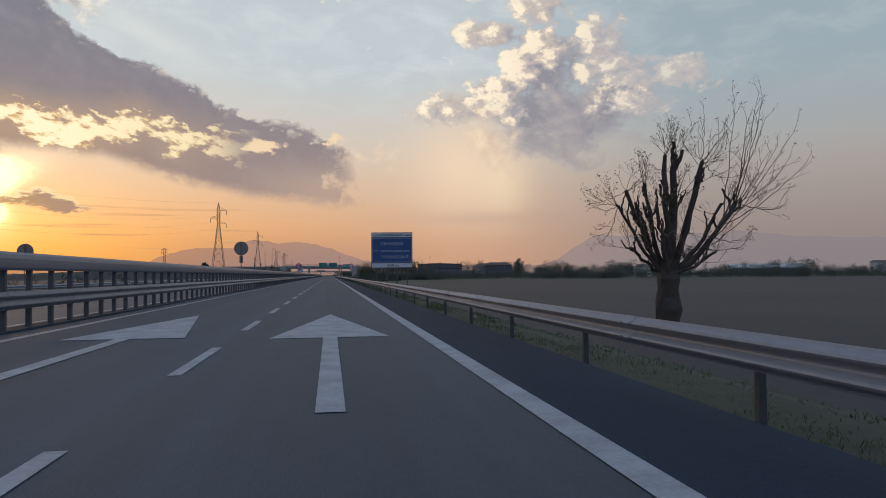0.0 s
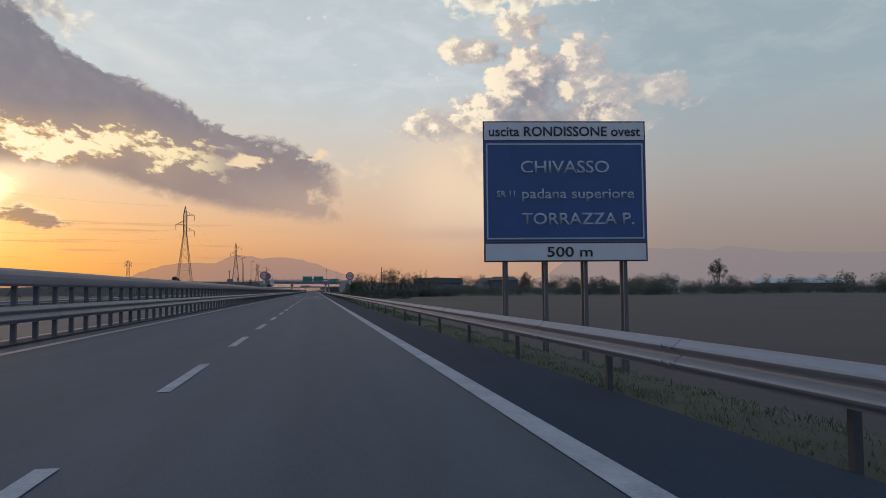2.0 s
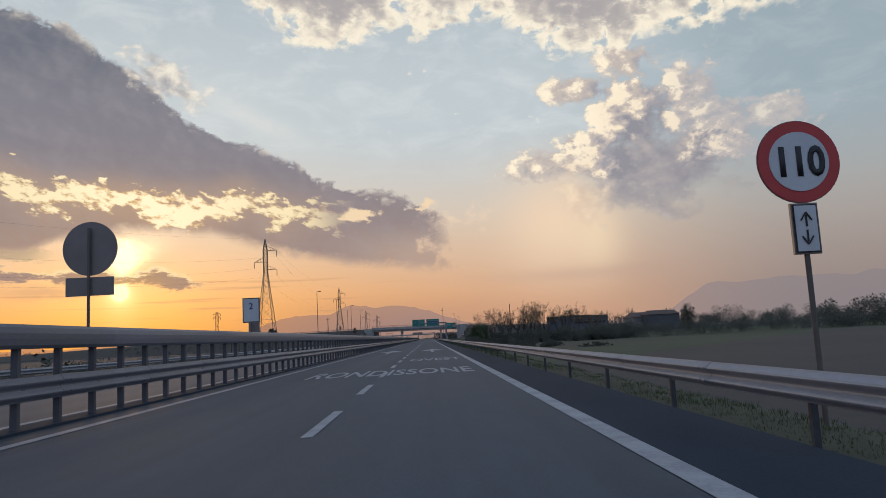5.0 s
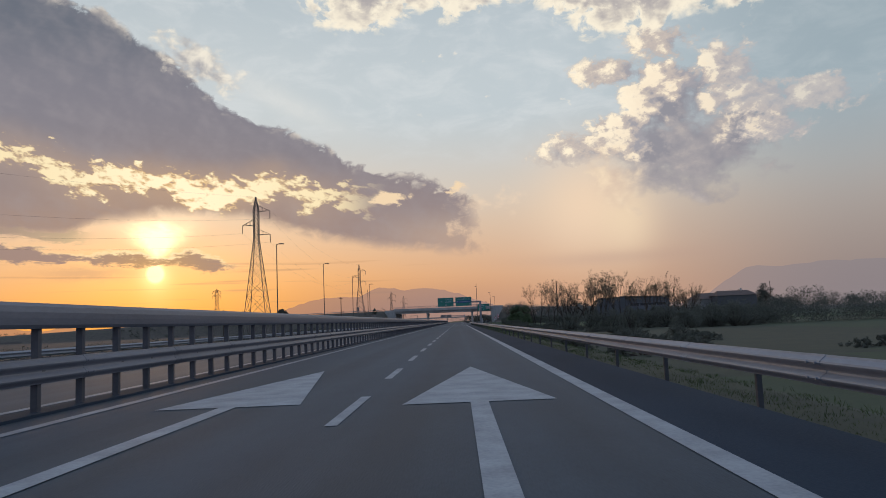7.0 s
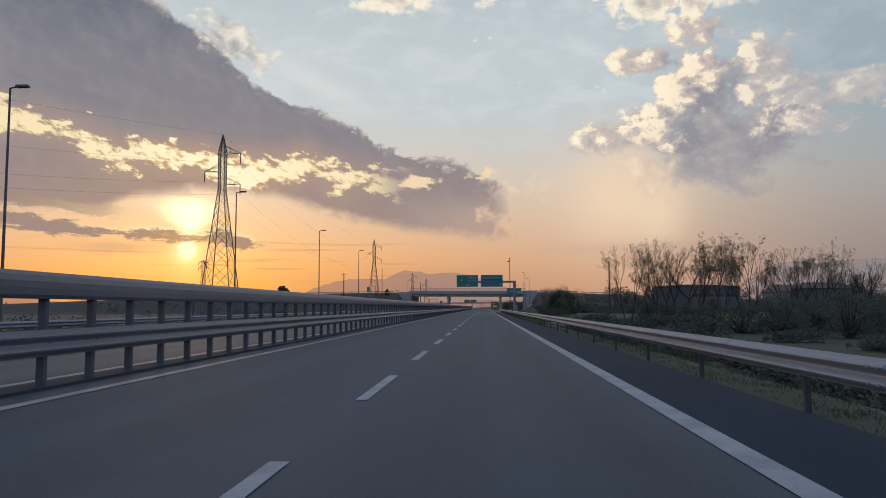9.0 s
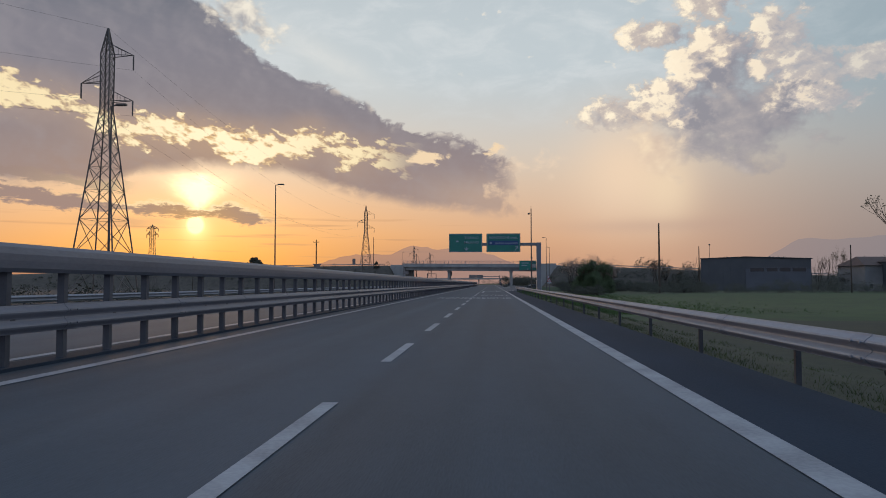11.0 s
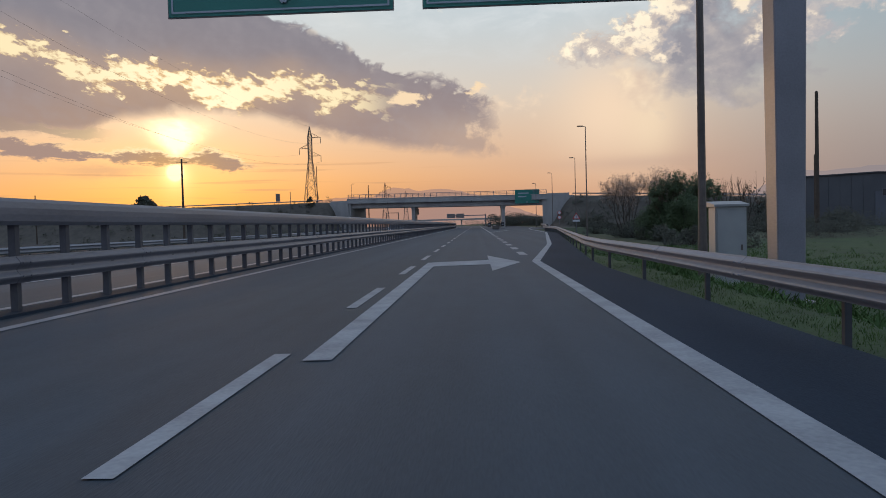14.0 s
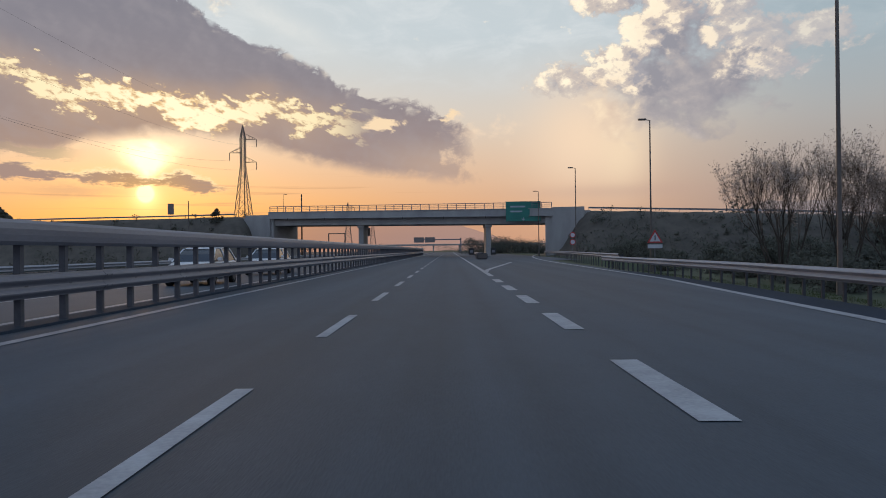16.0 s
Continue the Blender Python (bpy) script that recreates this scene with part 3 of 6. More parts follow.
ys = [Y0 + i * 4.0 for i in range(int((Y1 - Y0) / 4) + 1)]
bm = bmesh.new()
rows = [[bm.verts.new(p) for p in ((-19.0, y, 0), (-8.0, y, 0), (RIGHT_LINE - 0.1, y, 0), ((rail_x(y) if y < 560 else 15.5) - 0.0, y, 0.0))] for y in ys]
for a, b in zip(rows, rows[1:]):
    for k in range(3):
        bm.faces.new((a[k], a[k + 1], b[k + 1], b[k]))
road = tagged(part("road", bm, ASPHALT), "grey asphalt of the two motorway carriageways", "road", kind="structure")
bm = bmesh.new()
rows = [[bm.verts.new(p) for p in ((exit_x(y) + 0.13, y, 0.004), (rail_x(y) + 0.12, y, 0.004), (rail_x(y) + 0.25, y, -0.25))] for y in ys if y < 520]
for a, b in zip(rows, rows[1:]):
    for k in range(2):
        bm.faces.new((a[k], a[k + 1], b[k + 1], b[k]))
tagged(part("shoulder", bm, SHOULDER), "darker asphalt strip under the guardrail", "road shoulder", kind="structure")


def line_strip(x_of, y0, y1, width, name="edge_line", step=4.0, label="worn white painted edge line"):
    bm = bmesh.new()
    n = max(1, int((y1 - y0) / step))
    rows = []
    for i in range(n + 1):
        y = y0 + (y1 - y0) * i / n
        x = x_of(y)
        rows.append([bm.verts.new((x - width / 2, y, 0.009)), bm.verts.new((x + width / 2, y, 0.009))])
    for a, b in zip(rows, rows[1:]):
        bm.faces.new((a[0], a[1], b[1], b[0]))
    return tagged(part(name, bm, PAINT), label, "road marking", kind="structure")


line_strip(lambda y: LEFT_LINE, Y0, Y1, 0.22)
line_strip(exit_x, Y0, 640, 0.27, step=2.0)
line_strip(lambda y: RIGHT_LINE, 513, Y1, 0.25)
line_strip(lambda y: 1.95 + (y - 519) * 0.075 + max(0, y - 524) * 0.07, 519.2, 549, 0.30, step=2.0)
line_strip(lambda y: -8.15, Y0, Y1, 0.22)
line_strip(lambda y: -15.9, Y0, Y1, 0.22)

dash_bm = bmesh.new()
f = dash_bm.faces.new([dash_bm.verts.new(p) for p in ((-0.085, 0, 0.009), (0.085, 0, 0.009), (0.085, 3.55, 0.009), (-0.085, 3.55, 0.009))])
dash = part("lane_dash", dash_bm, PAINT)
tagged(dash, "worn white painted lane dash", "road marking", "lane dashes", "structure")
first = 9.55 - 7.5 * 5
dash.matrix_basis = pose(LANE_LINE, first, 0)
for i in range(1, 100):
    copy_thing(dash, pose(LANE_LINE, first + 7.5 * i, 0))
for i in range(0, 100):
    copy_thing(dash, pose(-12.0, first + 7.5 * i, 0))
wide_bm = bmesh.new()
wide_bm.faces.new([wide_bm.verts.new(p) for p in ((-0.155, 0, 0.009), (0.155, 0, 0.009), (0.155, 2.9, 0.009), (-0.155, 2.9, 0.009))])
wide = tagged(part("exit_dash", wide_bm, PAINT), "broad white painted dash along the exit lane", "road marking", "exit lane dashes", "structure")
wide.matrix_basis = pose(1.85, 446.9, 0)
for y in (453.0, 459.1, 465.2, 471.5, 477.7, 484.2, 490.2, 495.7, 501.1, 506.5):
    copy_thing(wide, pose(1.88, y, 0))


def straight_arrow(x, y):
    h = y + 8.6 + 8.0
    pts = [(x - 0.14, y), (x + 0.14, y), (x + 0.14, h - 8.6), (x + 1.2, h - 8.6), (x, h), (x - 1.2, h - 8.6), (x - 0.14, h - 8.6)]
    tagged(part("lane_arrow", flat(pts, 0.010), PAINT), "white painted straight-ahead arrow", "road marking", "lane arrows", "structure")


for x, y in ((0.0, 6.7), (-4.12, 7.3), (0.0, 213.6), (-4.12, 214.2)):
    straight_arrow(x, y)
# the arrow into the exit lane: up, across and a broad head
pts = [(-1.66, 425.2), (-1.38, 425.2), (-1.30, 440.2), (0.42, 440.7), (0.42, 437.6), (1.42, 441.6), (0.42, 446.8), (0.42, 443.4), (-1.62, 442.4)]
tagged(part("exit_arrow", flat(pts, 0.012), PAINT), "white painted arrow bending into the exit lane", "road marking", kind="structure")
for y in (175.6, 387.4):
    for txt, yy, xc, wd in (("RONDISSONE", y, -1.72, 6.1), ("OVEST", y + 14.6, 0.06, 2.95)):
        o = part("road_lettering", lettering(txt, 4.2, wd, 0.0), PAINT)
        o.matrix_basis = pose(xc, yy, 0.013)
        tagged(o, "white painted lettering " + txt + " on the asphalt", "road lettering", kind="structure")

# ---------------------------------------------------------------- median barrier
BAY, BAYS = 1.43, 30
SEG = BAY * BAYS


def wave(z0, z1, face, depth, waves):
    """Profile of a corrugated beam: (offset, height), open towards the post."""
    pts = []
    n = waves * 8
    for i in range(n + 1):
        t = i / n
        pts.append((face - depth * (0.5 + 0.5 * math.cos(t * waves * math.tau)) * (-1 if face < 0 else 1), z0 + (z1 - z0) * t))
    back = [(o - 0.012 * (1 if face > 0 else -1), z) for o, z in reversed(pts)]
    return pts + back


def median_segment(y):
    m = thing("median_barrier", pose(MEDIAN, y, 0), "tall galvanised steel median barrier with two beams on posts", "barrier", "median barrier sections")
    spine = [(0, 0, 0), (0, SEG, 0)]
    for side in (1, -1):
        bm = bmesh.new()
        sweep(bm, wave(0.51, 0.935, 0.20 * side, 0.07, 2), spine)
        part("lower_beam", bm, STEEL, m)
    # overlaps where one length of beam is bolted to the next
    bm = bmesh.new()
    sweep(bm, [(o + 0.006, z) for o, z in wave(0.505, 0.94, 0.20, 0.07, 2)], [(0, -0.16, 0), (0, 0.16, 0)])
    for yy in (-0.1, 0.1):
        for zz in (0.615, 0.83):
            tube(bm, (0.20, yy, zz), (0.222, yy, zz), 0.016, n=6)
    lap = part("beam_splice", bm, STEEL, m)
    lap.matrix_basis = pose(0, BAY * 1.5, 0)
    for k in range(1, 10):
        repeat(lap, m, pose(0, BAY * (1.5 + 3 * k), 0))
    bm = bmesh.new()
    sweep(bm, [(-0.12, 1.43), (0.12, 1.43), (0.16, 1.49), (0.17, 1.60), (0.17, 1.70), (0.14, 1.80), (0.08, 1.86), (-0.08, 1.86), (-0.14, 1.80), (-0.17, 1.70), (-0.17, 1.60), (-0.16, 1.49)], spine)
    part("upper_beam", bm, STEEL, m)
    bm = bmesh.new()
    box(bm, -0.06, 0.06, -0.055, 0.055, -0.02, 1.44)
    box(bm, 0.055, 0.135, -0.05, 0.05, 0.58, 0.88)
    box(bm, -0.135, -0.055, -0.05, 0.05, 0.58, 0.88)
    box(bm, -0.14, 0.14, -0.12, 0.12, -0.02, 0.015)
    post = part("post", bm, POST, m)
    post.matrix_basis = pose(0, BAY / 2, 0)
    for k in range(1, BAYS):
        repeat(post, m, pose(0, BAY * (k + 0.5), 0))
    return m


base_y = 252.4 - BAY / 2 - SEG * 6
first_seg = median_segment(base_y)
for k in range(1, 16):
    copy_thing(first_seg, pose(MEDIAN, base_y + SEG * k, 0))
# low concrete kerb the posts stand on
bm = bmesh.new()
sweep(bm, [(-0.28, -0.05), (0.28, -0.05), (0.26, 0.05), (-0.26, 0.05)], [(MEDIAN, Y0, 0), (MEDIAN, Y1, 0)])
tagged(part("median_kerb", bm, SHOULDER), "low dark asphalt kerb under the median barrier", "kerb", kind="structure")


# ---------------------------------------------------------------- roadside guardrails
def guardrail(spine, spacing, name="guardrail", label="galvanised steel guardrail with a corrugated beam on posts", side=-1, top=0.775):
    """side: -1 when traffic passes on the left of the spine's direction."""
    x0, y0, _ = spine[0]
    m = thing(name, pose(x0, y0, 0), label, "guardrail", "guardrails")
    rel = [(x - x0, y - y0, z) for x, y, z in spine]
    bm = bmesh.new()
    sweep(bm, wave(top - 0.31, top, 0.13 * side, 0.075, 2), rel)
    part("beam", bm, RAIL, m)
    if len(rel) == 2 and side < 0:
        bm = bmesh.new()
        sweep(bm, [(o - 0.006, z) for o, z in wave(top - 0.313, top + 0.003, -0.13, 0.075, 2)], [(0, -0.15, 0), (0, 0.15, 0)])
        for yy in (-0.09, 0.09):
            for zz in (top - 0.235, top - 0.078):
                tube(bm, (-0.13, yy, zz), (-0.152, yy, zz), 0.014, n=6)
        lap, n = None, int(rel[1][1] / spacing)
        for k in range(n):
            if lap is None:
                lap = part("beam_splice", bm, RAIL, m)
                lap.matrix_basis = pose(0, spacing * (k + 0.5), 0)
            else:
                repeat(lap, m, pose(0, spacing * (k + 0.5), 0))
    bm = bmesh.new()
    sx = -side * 0.17
    box(bm, sx - 0.035, sx + 0.035, -0.03, 0.03, -0.3, top - 0.06)
    box(bm, min(sx, side * 0.05), max(sx, side * 0.05), -0.025, 0.025, top - 0.22, top - 0.10)
    post = None
    run = 0.0
    for a, b in zip(rel, rel[1:]):
        a, b = Vector(a), Vector(b)
        d = (b - a).length
        while run <= d:
            p = a.lerp(b, run / d)
            turn = math.degrees(math.atan2(b.y - a.y, b.x - a.x)) - 90
            mm = pose(p.x, p.y, p.z, 0, 0, turn)
            if post is None:
                post = part("post", bm, DARK_GREY, m)
                post.matrix_basis = mm
            else:
                repeat(post, m, mm)
            run += spacing
        run -= d
    return m


for k in range(11):
    y = -28.0 + 42.0 * k
    guardrail([(3.4, y, 0), (3.4, y + 42.0, 0)], 4.2)
curve = [(rail_x(434.0 + 4 * i), 434.0 + 4 * i, 0) for i in range(24)]
guardrail(curve[:14], 4.0)
guardrail(curve[13:], 1.15, label="galvanised steel guardrail on closely set posts along the exit lane")
bm_end = [(rail_x(526) + 0.15, 522, 0), (rail_x(526) + 1.2, 534, 0), (rail_x(540) + 2.6, 552, 0), (15.4, 580, 0), (16.8, 606, 0)]
guardrail(bm_end, 2.0, label="galvanised guardrail bending away along the exit ramp", top=0.95)
for k in range(14):
    y = -28.0 + 50.0 * k
    guardrail([(-19.6, y, 0), (-19.6, y + 50.0, 0)], 2.5, side=1)
guardrail([(4.9, 578, 0), (5.0, 600, 0), (5.2, 634, 0)], 2.0, label="galvanised guardrail behind the exit nose")


# ---------------------------------------------------------------- overpass
A, B = Vector((-37.3, bridge_y(-37.3), 0)), Vector((19.1, bridge_y(19.1), 0))
along = (B - A).normalized()
yaw = math.degrees(math.atan2(along.y, along.x))
LEN = (B - A).length
bridge = thing("overpass", pose(A.x, A.y, 0, 0, 0, yaw), "grey concrete road overpass with steel railing", "bridge")
DECK = 9.6


def deck_z(x):
    return DECK - 0.75 * x / LEN


bm = bmesh.new()
for x0, x1 in ((0, LEN),):
    v = box(bm, x0, x1, 0.0, 11.0, 0, 1)
for vv in bm.verts:
    vv.co.z = deck_z(vv.co.x) - (0.55 if vv.co.z < 0.5 else 0.0)
part("deck", bm, CONCRETE, bridge)
bm = bmesh.new()
box(bm, -0.3, LEN + 0.3, -0.28, 0.0, 0, 1)
for vv in bm.verts:
    vv.co.z = deck_z(vv.co.x) - (1.45 if vv.co.z < 0.5 else -0.02)
part("parapet", bm, CONCRETE, bridge, "pale concrete parapet beam")
for drop, proud, thick in ((-0.02, 0.07, 0.16), (1.33, 0.05, 0.12)):
    bm = bmesh.new()
    box(bm, -0.3, LEN + 0.3, -0.28 - proud, -0.278, 0, 1)
    for vv in bm.verts:
        vv.co.z = deck_z(vv.co.x) - drop - (thick if vv.co.z < 0.5 else 0.0)
    part("parapet_ledge", bm, CONCRETE, bridge)
for k in range(7):
    xk = LEN * (k + 0.5) / 7
    part("drain_pipe", bar((xk, -0.36, deck_z(xk) - 1.3), (xk, -0.36, deck_z(xk) - 1.75), 0.06), DARK_STEEL, bridge)
for yy in (0.8, 3.6, 6.4, 9.2):
    bm = bmesh.new()
    box(bm, 0.6, LEN - 0.2, yy, yy + 0.9, 0, 1)
    for vv in bm.verts:
        vv.co.z = deck_z(vv.co.x) - (2.8 if vv.co.z < 0.5 else 0.5)
    part("girder", bm, CONCRETE, bridge)
bm = block(-0.06, 0.06, -0.05, 0.05, 0.0, 1.12)
rp = part("railing_post", bm, STEEL, bridge)
n_posts = 33
for k in range(n_posts):
    xk = k * LEN / (n_posts - 1)
    if k == 0:
        rp.matrix_basis = pose(xk, -0.14, deck_z(xk))
    else:
        repeat(rp, bridge, pose(xk, -0.14, deck_z(xk)))
for hgt, r in ((1.10, 0.065), (0.74, 0.035), (0.38, 0.035)):
    part("railing_bar", bar((0, -0.14, deck_z(0) + hgt), (LEN, -0.14, deck_z(LEN) + hgt), r, n=6), STEEL, bridge)


def on_bridge(x):
    """Distance along the bridge of a place across the road."""
    return (x - A.x) / along.x


for x in (6.1, -19.4):
    s = on_bridge(x)
    p = part("pier", block(-0.5, 0.5, -3.9, 3.9, -0.3, deck_z(s) - 3.3, bevel=0.12), CONCRETE, bridge)
    p.matrix_basis = pose(s, 5.4, 0, 0, 0, -yaw)
    p = part("pier_cap", block(-0.65, 0.65, -4.4, 4.4, deck_z(s) - 3.4, deck_z(s) - 2.75, bevel=0.05), CONCRETE, bridge)
    p.matrix_basis = pose(s, 5.4, 0, 0, 0, -yaw)
for s0, s1 in ((-6.0, on_bridge(-36.7)), (on_bridge(17.9), LEN + 7.0)):
    part("abutment", block(s0, s1, 0.15, 10.8, -1.5, deck_z(min(max(s0, 0), LEN)) - 0.56), CONCRETE, bridge)
for s0, s1, zt in ((-7.5, 0.0, 0.0), (LEN, LEN + 6.0, 0.0)):
    zz = deck_z(0 if s0 < 0 else LEN)
    part("wing_wall", block(s0, s1, -0.22, 0.15, -1.2, zz - (1.15 if s0 < 0 else -0.15)), CONCRETE, bridge)
# guardrails of the crossing road on its banks
for x0, x1 in ((26.0, 150.0), (-46.0, -190.0)):
    pts = []
    for i in range(9):
        x = x0 + (x1 - x0) * i / 8
        y = bridge_y(max(-60, min(60, x))) + 2.0
        pts.append((x, y, land(x, y + 4) - 0.05))
    gr = guardrail(pts, 4.0, label="galvanised guardrail on the crossing road's bank")


# ---------------------------------------------------------------- signs
def panel(parent, w, h, x, z, mat, edge=WHITE, y=0.0, rim=0.06, back=True, name="panel"):
    """An upright sheet with a pale rim and a grey back, centred at x, its foot at z."""
    if back:
        part("back_sheet", block(x - w / 2 - 0.02, x + w / 2 + 0.02, y + 0.004, y + 0.05, z - 0.02, z + h + 0.02), SIGN_BACK, parent)
    p = part(name, block(x - w / 2, x + w / 2, y - 0.012, y, z, z + h), edge, parent)
    part("face", block(x - w / 2 + rim, x + w / 2 - rim, y - 0.02, y - 0.012, z + rim, z + h - rim), mat, p)
    return p


def words(parent, txt, x, z, h, mat, y=-0.03, width=None, name="lettering", align="CENTER", bold=0.012):
    whole = lettering(txt, h, width, 0.004, align, bold)
    isles, seen = [], set()
    for v0 in whole.verts:
        if v0 in seen:
            continue
        stack, isle = [v0], []
        seen.add(v0)
        while stack:
            v = stack.pop()
            isle.append(v)
            for e in v.link_edges:
                o = e.other_vert(v)
                if o not in seen:
                    seen.add(o)
                    stack.append(o)
        isles.append((min(v.co.x for v in isle), max(v.co.x for v in isle), isle))
    isles.sort(key=lambda q: q[0])
    gaps = sorted(((b[0] - a[1], k + 1) for k, (a, b) in enumerate(zip(isles, isles[1:]))), reverse=True)
    cuts = sorted(k for _, k in gaps[:len(txt.split()) - 1])
    out = []
    for word, (a, b) in zip(txt.split(), zip([0] + cuts, cuts + [len(isles)])):
        keep = {v for q in isles[a:b] for v in q[2]}
        bm = whole.copy()
        whole.verts.index_update()
        ids = {v.index for v in keep}
        bm.verts.ensure_lookup_table()
        bmesh.ops.delete(bm, geom=[v for v in bm.verts if v.index not in ids], context="VERTS")
        o = part(name, bm, mat, parent, "lettering " + word)
        o.matrix_basis = Matrix.Translation((x, y, z)) @ FACING
        out.append(o)
    whole.free()
    return out


def bars(parent, x, z, h, spans, mat, y=-0.03):
    """Unreadable writing: plain bars."""
    for a, b in spans:
        part("text_bar", block(x + a, x + b, y, y + 0.008, z, z + h), mat, parent)


# blue advance sign for the exit
SW, SH, SZ = 4.5, 3.88, 2.0
adv = thing("exit_sign", pose(6.68, 78.75, 0, 0, 0, -8.0), "large blue motorway exit sign on steel legs beside the field", "road sign")
for x in (-1.65, -0.55, 0.55, 1.65):
    for yy in (0.06, 0.42):
        part("leg", block(x - 0.05, x + 0.05, yy, yy + 0.08, -1.35, SZ + SH - 0.15 if yy < 0.2 else SZ + 0.6), POST, adv)
part("back_sheet", block(-SW / 2, SW / 2, 0.0, 0.05, SZ, SZ + SH), SIGN_BACK, adv)
top_p = panel(adv, SW, 0.56, 0, SZ + SH - 0.56, WHITE, BLACK, rim=0.035, back=False, name="top_panel")
mid_p = panel(adv, SW, SH - 0.56 - 0.56, 0, SZ + 0.56, BLUE, BLUE, rim=0.07, back=False, name="main_panel")
bot_p = panel(adv, SW, 0.54, 0, SZ, WHITE, BLACK, rim=0.04, back=False, name="distance_panel")
bm = bmesh.new()
for x0, x1, z0, z1 in ((-2.17, 2.17, SZ + 0.62, SZ + 0.66), (-2.17, 2.17, SZ + SH - 0.66, SZ + SH - 0.62), (-2.17, -2.13, SZ + 0.66, SZ + SH - 0.66), (2.13, 2.17, SZ + 0.66, SZ + SH - 0.66)):
    box(bm, x0, x1, -0.03, -0.02, z0, z1)
part("white_border", bm, LETTER, mid_p)
words(top_p, "uscita RONDISSONE ovest", 0, SZ + SH - 0.41, 0.26, BLACK, width=4.2)
words(mid_p, "CHIVASSO", 0.0, SZ + 2.44, 0.34, LETTER, width=2.45)
words(mid_p, "SR 11", -1.62, SZ + 1.78, 0.17, LETTER, width=0.5)
words(mid_p, "padana superiore", 0.35, SZ + 1.74, 0.27, LETTER, width=3.1)
words(mid_p, "TORRAZZA P.", 0.35, SZ + 1.02, 0.32, LETTER, width=3.1)
words(bot_p, "500 m", 0.1, SZ + 0.14, 0.27, BLACK, width=1.25)


def disc(parent, r, z, mat, y=0.0, name="disc", n=40):
    bm = bmesh.new()
    tube(bm, (0, y, z), (0, y + 0.012, z), r, n=n)
    return part(name, bm, mat, parent)


def speed_sign(x, y, zc, foot, label):
    m = thing("speed_limit_sign", pose(x, y, 0), label, "road sign", "speed limit signs")
    part("pole", bar((0, 0.05, foot), (0, 0.05, zc + 0.4), 0.035), DARK_STEEL, m)
    disc(m, 0.53, zc, SIGN_BACK, 0.012, "back_disc")
    d = disc(m, 0.52, zc, RED, 0.0, "red_disc")
    disc(d, 0.38, zc, WHITE, -0.01, "white_disc")
    words(d, "110", 0, zc - 0.175, 0.36, BLACK, y=-0.014, width=0.58, bold=0.035)
    p = panel(m, 0.30, 0.60, 0, zc - 1.15, WHITE, BLACK, rim=0.015, name="plate")
    for s in (1, -1):
        bm = bmesh.new()
        zc2 = zc - 0.85
        box(bm, -0.012, 0.012, -0.028, -0.02, zc2 + (0.02 if s > 0 else -0.17), zc2 + (0.17 if s > 0 else -0.02))
        for q in (-1, 1):
            tube(bm, (0, -0.024, zc2 + s * 0.20), (q * 0.07, -0.024, zc2 + s * 0.10), 0.012, n=4)
        part("plate_arrow", bm, BLACK, p)
    return m


speed_sign(4.52, 158.3, 3.22, -0.9, "round red-rimmed 110 speed limit sign with an arrow plate")
speed_sign(-6.72, 157.2, 3.32, 1.8, "round red-rimmed 110 speed limit sign above the median barrier")


def back_sign(x, y, zc, plate=None, foot=1.8):
    m = thing("round_sign", pose(x, y, 0), "round sign seen from its grey back above the median barrier", "road sign", "signs turned away")
    part("pole", bar((0, -0.05, foot), (0, -0.05, zc + 0.4), 0.03), DARK_STEEL, m)
    disc(m, 0.53, zc, SIGN_BACK, -0.0)
    if plate:
        part("plate", block(-plate, plate, -0.01, 0.015, zc - 0.92, zc - 0.56), SIGN_BACK, m)
    else:
        part("plate", block(-0.13, 0.13, -0.01, 0.015, zc - 1.1, zc - 0.56), SIGN_BACK, m)


back_sign(-6.74, 163.6, 3.32, 0.46)
back_sign(-6.70, 56.6, 3.34)
back_sign(-20.2, 52.0, 3.0, 0.2, foot=-0.1)
km = thing("distance_marker", pose(-6.80, 176.6, 0), "small blue-grey kilometre marker plate on the median", "road sign")
part("pole", bar((0, 0.04, 1.8), (0, 0.04, 2.5), 0.03), DARK_STEEL, km)
kp = panel(km, 0.60, 0.88, 0, 2.18, WHITE, BLACK, rim=0.02, name="plate")
words(kp, "2", 0, 2.66, 0.24, BLUE)
sq = thing("square_sign", pose(-19.02, 228.1, 0), "square sign seen from its dark back beside the other carriageway", "road sign", "signs turned away")
part("pole", bar((0, -0.06, -0.6), (0, -0.06, 3.7), 0.045), DARK_STEEL, sq)
part("plate", block(-0.6, 0.6, -0.01, 0.02, 2.75, 4.08, bevel=0.008), SIGN_BACK, sq)

# sign gantry over the carriageway
gan = thing("sign_gantry", pose(6.62, 434.2, -0.6), "grey steel cantilever gantry carrying two green direction signs", "sign gantry")
G0 = 0.6
bm = bmesh.new()
v = box(bm, -0.28, 0.28, -0.28, 0.28, 0.0, 7.22 + G0)
for vv in v:
    if vv.co.z > 1:
        vv.co.x *= 1.25
        vv.co.y *= 1.15
bmesh.ops.bevel(bm, geom=bm.edges[:], offset=0.03, segments=1, affect="EDGES")
part("column", bm, STEEL, gan)
part("foot_plate", block(-0.5, 0.5, -0.5, 0.5, -0.02, 0.06), STEEL, gan)
part("cantilever_beam", block(-13.0, 0.36, -0.2, 0.2, 6.77 + G0, 7.2 + G0, bevel=0.02), STEEL, gan)
